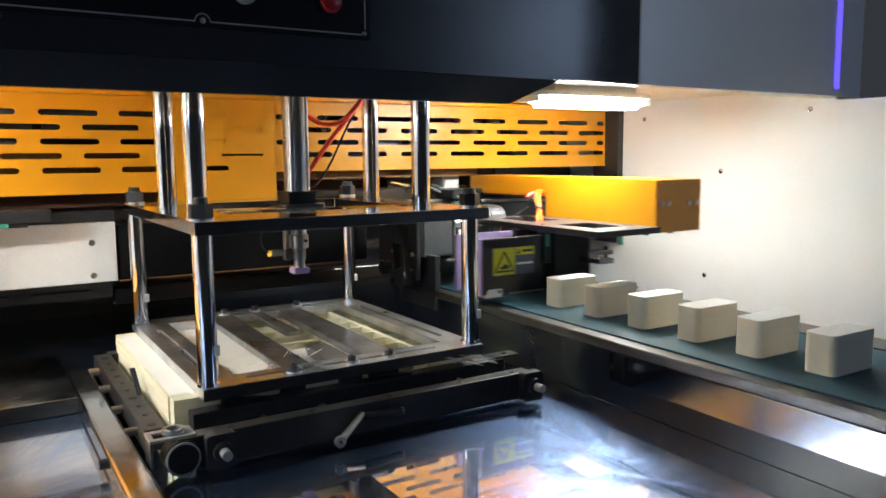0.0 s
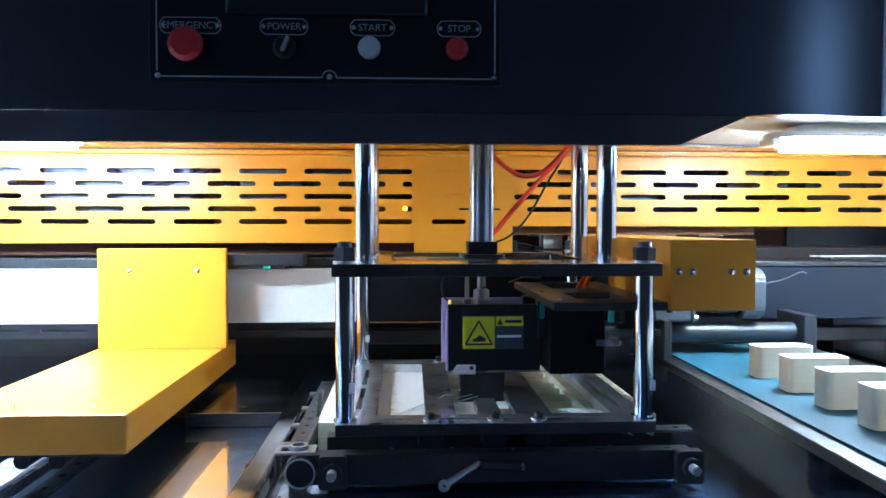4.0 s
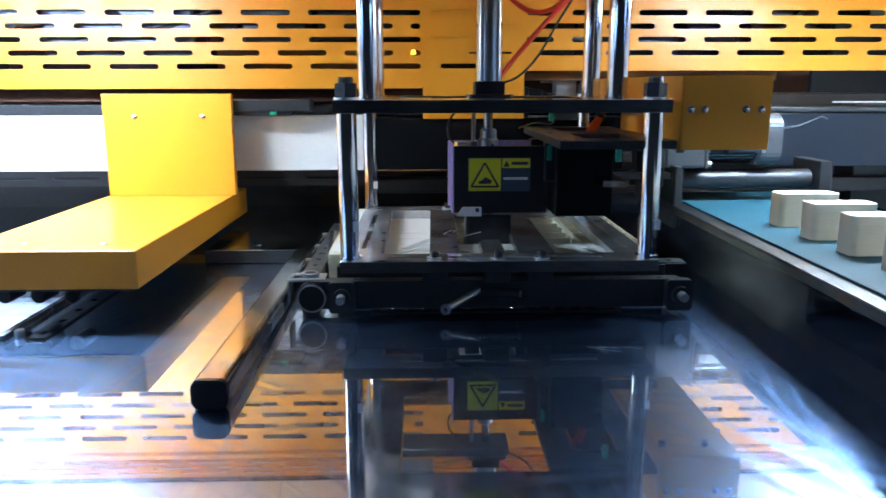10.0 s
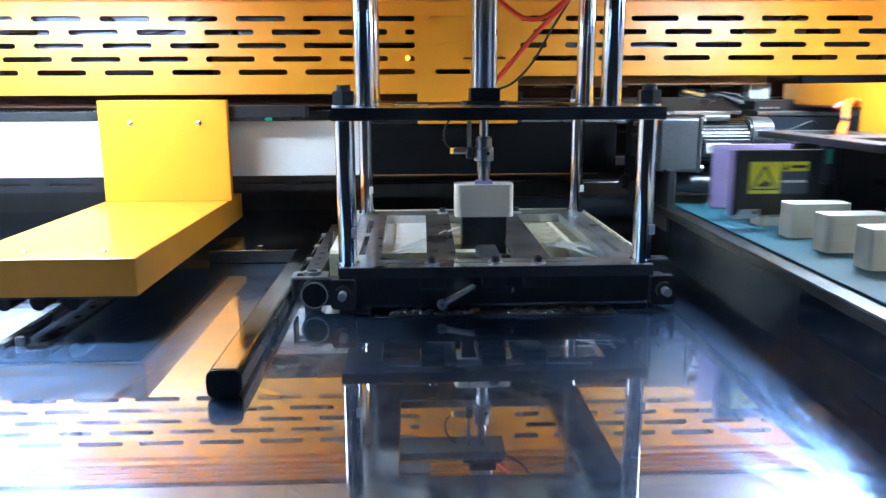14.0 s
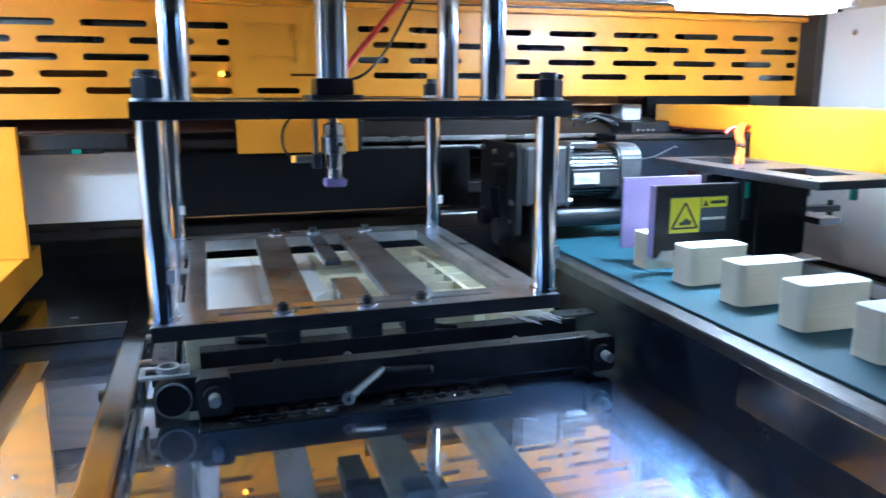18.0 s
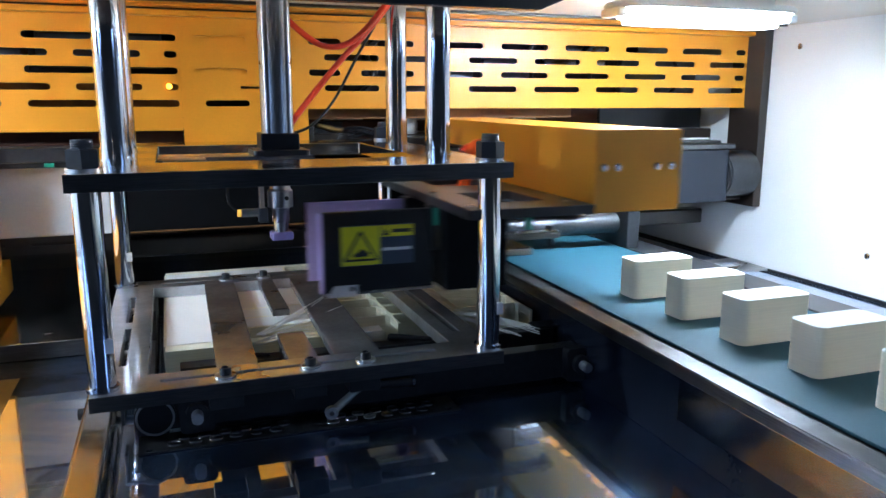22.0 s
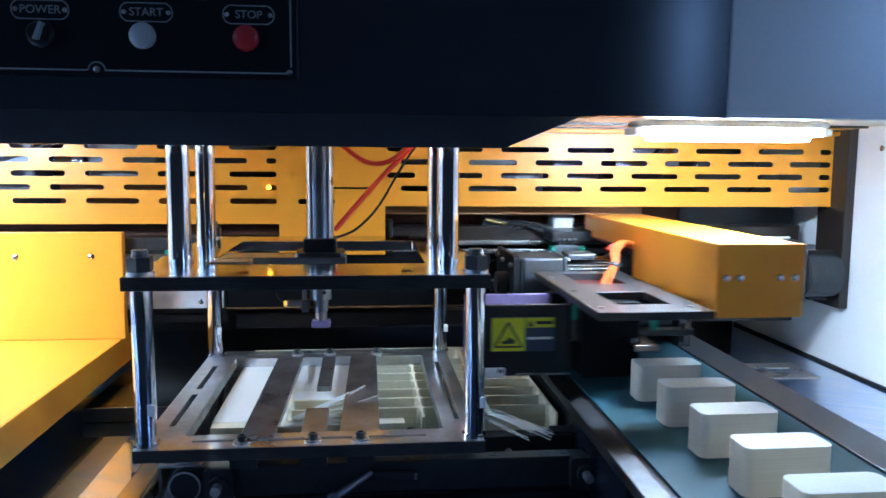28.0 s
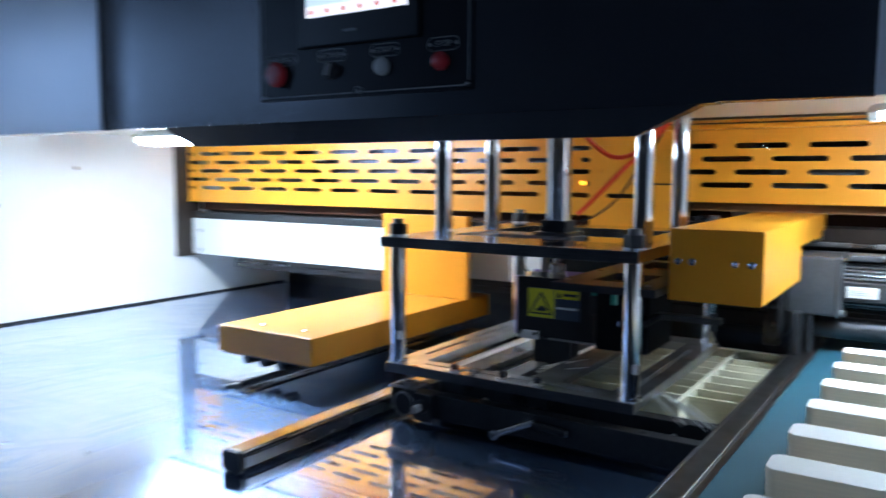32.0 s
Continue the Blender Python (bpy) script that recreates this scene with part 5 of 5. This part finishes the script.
part("end_roller", cyl((0.400, 0.600, 0.0465), (0.664, 0.600, 0.0465), 0.020, 28), "steel", conv, smooth=True)
part("end_plate", box(0.366, 0.380, 0.40, 0.56, 0.03, 0.15, 0.002), "black", conv)
part("end_plate", box(0.664, 0.690, 0.44, 0.56, 0.074, 0.155, 0.002), "black", conv)
part("slot_bracket", holed(0.7335, 0.870, 0.295, 0.395, 0.047, 0.051, [(0.775, 0.850, 0.330, 0.362)]), "steel", conv, "pale steel bracket with a slot")

conv.matrix_world = pose(0.53, -0.1, TZ, 0, 0, -1.0)     # it stands slightly aslant

# motor
motor = thing("gear_motor", (0.48, 0.49, 0.14), "grey cast-aluminium gear motor with cooling fins", "motor")
part("gearbox", box(0.364, 0.446, 0.435, 0.540, 0.144, 0.2495, 0.005), "alu", motor)
part("gearbox_face", box(0.358, 0.366, 0.437, 0.538, 0.146, 0.2475, 0.003), "black", motor)
part("flange", box(0.440, 0.449, 0.432, 0.543, 0.141, 0.2525, 0.004), "alu", motor)
for y in (0.442, 0.533):
    for z in (0.151, 0.243):
        part("motor_bolt", cyl((0.449, y, z), (0.456, y, z), 0.0055, 10), "steel", motor)
part("stator", cyl((0.449, 0.4875, 0.197), (0.550, 0.4875, 0.197), 0.046, 36), "alu", motor, smooth=True)
for i in range(40):
    a = radians(9 * i)
    part("cooling_fin", prism([(0.4875 + 0.045 * math.cos(a + 0.03), 0.197 + 0.045 * math.sin(a + 0.03)), (0.4875 + 0.0497 * math.cos(a + 0.02), 0.197 + 0.0497 * math.sin(a + 0.02)),
                               (0.4875 + 0.0497 * math.cos(a - 0.02), 0.197 + 0.0497 * math.sin(a - 0.02)), (0.4875 + 0.045 * math.cos(a - 0.03), 0.197 + 0.045 * math.sin(a - 0.03))], "x", 0.452, 0.548), "carrier", motor)
part("fan_cover", prism(rounded(0.4355, 0.5395, 0.146, 0.2495, 0.030, 6), "x", 0.547, 0.594, bevel=0.004), "alu", motor, "grey rounded fan cover", True)
part("fan_screw", cyl((0.556, 0.4335, 0.176), (0.556, 0.4362, 0.176), 0.0035, 10), "steel", motor)
part("name_panel", box(0.453, 0.546, 0.4362, 0.450, 0.174, 0.208, 0.002), "satin", motor, "flat dark panel under the rating label")
lab = part("rating_label", prism([(0.4341, 0.181), (0.4362, 0.2005), (0.4352, 0.2006), (0.4331, 0.1811)], "x", 0.458, 0.506), "label", motor, "white rating label")
for i in range(3):
    part("label_bar", box(0.463, 0.498 - 0.008 * i, 0.4322, 0.4337 + 0.0008 * i, 0.1865 + 0.0034 * i, 0.1871 + 0.0034 * i), "print", lab)
part("terminal_box", box(0.455, 0.510, 0.452, 0.505, 0.243, 0.2545, 0.003), "alu", motor)
part("motor_cable", sweep([(0.59, 0.47, 0.215), (0.632, 0.455, 0.225), (0.68, 0.47, 0.24), (0.72, 0.52, 0.235)], 0.0016, 8), "alu", motor, smooth=True)
mount = part("mounting_plate", prism([(0.432, 0.096), (0.432, 0.247), (0.440, 0.253), (0.612, 0.253), (0.612, 0.105), (0.600, 0.096)], "x", 0.346, 0.357, bevel=0.0015), "black", motor, "black motor mounting plate with bolts and pulleys")
for y, z in ((0.445, 0.235), (0.445, 0.152), (0.530, 0.235), (0.530, 0.152), (0.590, 0.240), (0.590, 0.120), (0.450, 0.118)):
    part("plate_bolt", cyl((0.338, y, z), (0.346, y, z), 0.0048, 10, bevel=0.0008), "steel", mount, smooth=True)
part("pulley", cyl((0.322, 0.490, 0.195), (0.346, 0.490, 0.195), 0.022, 24, bevel=0.002), "plastic", mount, "black belt pulley", True)
part("pulley", cyl((0.322, 0.470, 0.098), (0.346, 0.470, 0.098), 0.024, 24, bevel=0.002), "plastic", mount, "black belt pulley", True)
part("drive_belt", prism([(0.467, 0.195), (0.446, 0.098), (0.449, 0.098), (0.470, 0.195)], "x", 0.326, 0.340), "plastic", mount)
part("drive_belt", prism([(0.513, 0.195), (0.494, 0.098), (0.491, 0.098), (0.510, 0.195)], "x", 0.326, 0.340), "plastic", mount)
part("idler", cyl((0.325, 0.560, 0.110), (0.346, 0.560, 0.110), 0.016, 20, bevel=0.002), "plastic", mount, smooth=True)
part("motor_foot", box(0.3955, 0.4035, 0.44, 0.535, 0.0745, 0.144, 0.002), "black", motor)

# small things on the table
ringplate = thing("bolt_plate", (0, 0.075, TZ), "thin steel plate on the table with two rows of round holes", "plate")
part("sheet", holed(-0.188, 0.188, 0.050, 0.098, TZ, -0.0275, [(-0.180, -0.174, 0.054, 0.060), (0.172, 0.178, 0.054, 0.060)]), "edge", ringplate)
for k in range(2):
    for i in range(12):
        x = -0.150 + i * 0.0225 + (0.045 if i > 5 else 0.0) + k * 0.011
        part("hole_rim", lathe((x, 0.066 + k * 0.014, -0.0275), [(0.0045, 0.0005), (0.005, 0.0012), (0.0075, 0.0012), (0.0082, 0)], "z", 16), "carrier", ringplate, smooth=True)
strip = thing("perforated_strip", (-0.64, 0.2, TZ), "perforated steel strip lying along the table", "strip")
part("bar", holed(-0.640, -0.614, -0.062, 0.60, TZ, -0.0265, [(-0.631, -0.623, -0.045 + 0.055 * i, -0.033 + 0.055 * i) for i in range(11)]), "carrier", strip)
part("edge_rail", box(-0.678, -0.668, -0.062, 0.60, TZ, -0.0225, 0.001), "worn", strip, "narrow bright edge rail")
part("rail_bolt", cyl((-0.655, -0.045, TZ), (-0.655, -0.045, -0.019), 0.0065, 14, bevel=0.001), "steel", strip, smooth=True)


# ---- what moves ----
def motions():
    half = [-4.22, 1.40, 7.00, 12.62, 18.33, 24.00, 29.62]     # the plunger's strokes
    early = {4: -0.13}                                          # this time the frame rises earlier
    base = Vector((0, 0.26, 0.041))

    rows = [(0.0, 0.0)]
    for k, h in enumerate(half[1:], 1):
        e = early.get(k, 0.0)
        rows += [(h - 0.76 + e, 0.0), (h - 0.68 + e, 0.017), (h - 0.60 + e, 0.033), (h - 0.42 + e, 0.048), (h - 0.25, 0.050), (h + 0.12, 0.050), (h + 0.20, 0.038), (h + 0.30, 0.016), (h + 0.40, 0.0)]
    rows.append((32.0, 0.0))
    walk(press, [(t, Matrix.Translation(base + Vector((0, 0, z)))) for t, z in rows])

    rows = [(0.0, 0.0)]
    for h in half[1:]:
        rows += [(h - 0.12, 0.0), (h, -0.070), (h + 0.10, -0.127), (h + 0.66, -0.127), (h + 0.80, -0.098), (h + 0.92, -0.070), (h + 1.02, -0.051), (h + 1.12, -0.034), (h + 1.22, -0.023), (h + 2.98, -0.023), (h + 3.10, 0.0)]
    rows = [r for r in rows if r[0] < 32.0]
    rows.append((32.0, -0.023))
    walk(chuck, [(t, Matrix.Translation((0, 0, z))) for t, z in rows])

    low = -0.05
    rows = [(0.0, 0.0)]
    for h in half[1:]:
        rows += [(h + 0.64, 0.0), (h + 0.68, 0.0162), (h + 0.80, 0.0472), (h + 0.92, 0.0762), (h + 1.02, 0.0952), (h + 1.12, 0.1142), (h + 1.22, 0.1265), (h + 3.05, 0.1265), (h + 3.25, 0.0)]
    rows = [r for r in rows if r[0] < 32.0]
    rows.append((32.0, 0.1265))
    walk(lifter, [(t, Matrix.Translation((0, YL, low + z))) for t, z in rows])

    spots = [(-0.078, -0.095), (-0.078, -0.045), (-0.078, 0.004), (-0.078, 0.054), (0.026, 0.054), (0.026, 0.002), (0.026, -0.047)]
    path = [(0.0, spots[0])]
    for k, h in enumerate(half[1:]):
        path += [(h - 0.42, spots[k]), (h - 0.14, spots[k + 1])]
    path[7] = (half[4] - 0.55, spots[3])
    path.append((32.0, spots[-1]))
    walk(carriage, [(t, Matrix.Translation((p[0], p[1], TZ))) for t, p in path])
    walk(stack, [(t, Matrix.Translation((p[0], p[1], SZ0))) for t, p in path])
    walk(strip, [(t, Matrix.Translation((-0.64 + p[0] + 0.078, 0.2, TZ))) for t, p in path])
    walk(arm_l, [(t, Matrix.Translation((-0.64 + p[0] + 0.078, 0.30, 0.02))) for t, p in path])

    go = [(1.25, 0.0), (1.40, 0.14), (1.50, 0.24), (1.60, 0.34), (1.80, 0.57), (2.00, 0.78), (2.10, 0.89), (2.20, 0.97), (2.32, 1.0),
          (3.43, 1.0), (3.60, 0.87), (3.80, 0.66), (4.00, 0.43), (4.20, 0.24), (4.40, 0.07), (4.56, 0.0)]
    slide = [(h + t + (0.035 if k == 4 and t < 2.5 else 0.0), 0.525 * f) for k, h in enumerate(half) for t, f in go]
    at0 = [0.525 * 0.22]
    slide = [(0.0, at0[0])] + [r for r in slide if 0.01 < r[0] < 31.99] + [(32.0, 0.525)]
    walk(grip, [(t, Matrix.Translation((0.62 - s, 0.235, 0.10))) for t, s in slide])

    # belt steps: one gap after each stroke
    steps = [(h + 2.62, h + 3.52) for h in half[1:]]

    def on_belt(gaps):
        return Matrix.Translation((XB - LEAN * GAP * gaps, YB - GAP * gaps, BELT))

    def belt_rows(start, spot):
        """Rows of a block on the belt from a time on, lying at the given number of gaps from the lifting line."""
        out = []
        for a, b in steps:
            if a >= start and a < 31.9:
                out += [(a, spot), (a + 0.25 * (b - a), spot + 0.16), (a + 0.75 * (b - a), spot + 0.84), (min(b, 31.99), spot + 1)]
                spot += 1
        return [(t, on_belt(s)) for t, s in out], spot

    # blocks that lie on the belt from the start
    for n in range(7):
        ob = BLOCKS[n]
        if n == 0:
            rows = [(0.0, Matrix.Translation((XB - at0[0], YL, 0.0925))), (half[0] + 4.40, Matrix.Translation((XB - 0.525 * 0.07, YL, 0.0925))),
                    (half[0] + 4.56, Matrix.Translation((XB, YL, 0.0925))), (half[0] + 4.66, on_belt(0))]
            more, spot = belt_rows(0.6, 0)
        else:
            rows = [(0.0, on_belt(n))]
            more, spot = belt_rows(0.0, n)
        rows += more
        rows.append((32.0, on_belt(spot)))
        walk(ob, rows)

    # blocks that are lifted out of the stack and carried to the belt
    for k, (c, r) in enumerate(taken):
        ob, h = BLOCKS[7 + k], half[k + 1]
        rows = []
        for t, p in path:
            if t < h + 0.4:
                rows.append((t, Matrix.Translation((p[0] + COL[c], p[1] + ROW[r], ZB))))
        rows.append((h + 0.66, Matrix.Translation((0, YL, ZB))))
        for t, z in ((0.80, 0.030), (0.92, 0.059), (1.02, 0.078), (1.12, 0.097), (1.22, 0.1095)):
            rows.append((h + t, Matrix.Translation((0, YL, ZB + z))))
        if h + 3.43 < 32:
            rows.append((h + 3.43, Matrix.Translation((0, YL, ZB + 0.1095))))
            for t, f in go[10:]:
                rows.append((h + t, Matrix.Translation((XB * (1 - f), YL, ZB + 0.1095))))
            rows.append((h + 4.66, on_belt(0)))
            more, spot = belt_rows(h + 5.0, 0)
            rows += more
            rows.append((32.0, on_belt(spot)))
        else:
            rows.append((32.0, Matrix.Translation((0, YL, ZB + 0.1095))))
        walk(ob, rows)


motions()
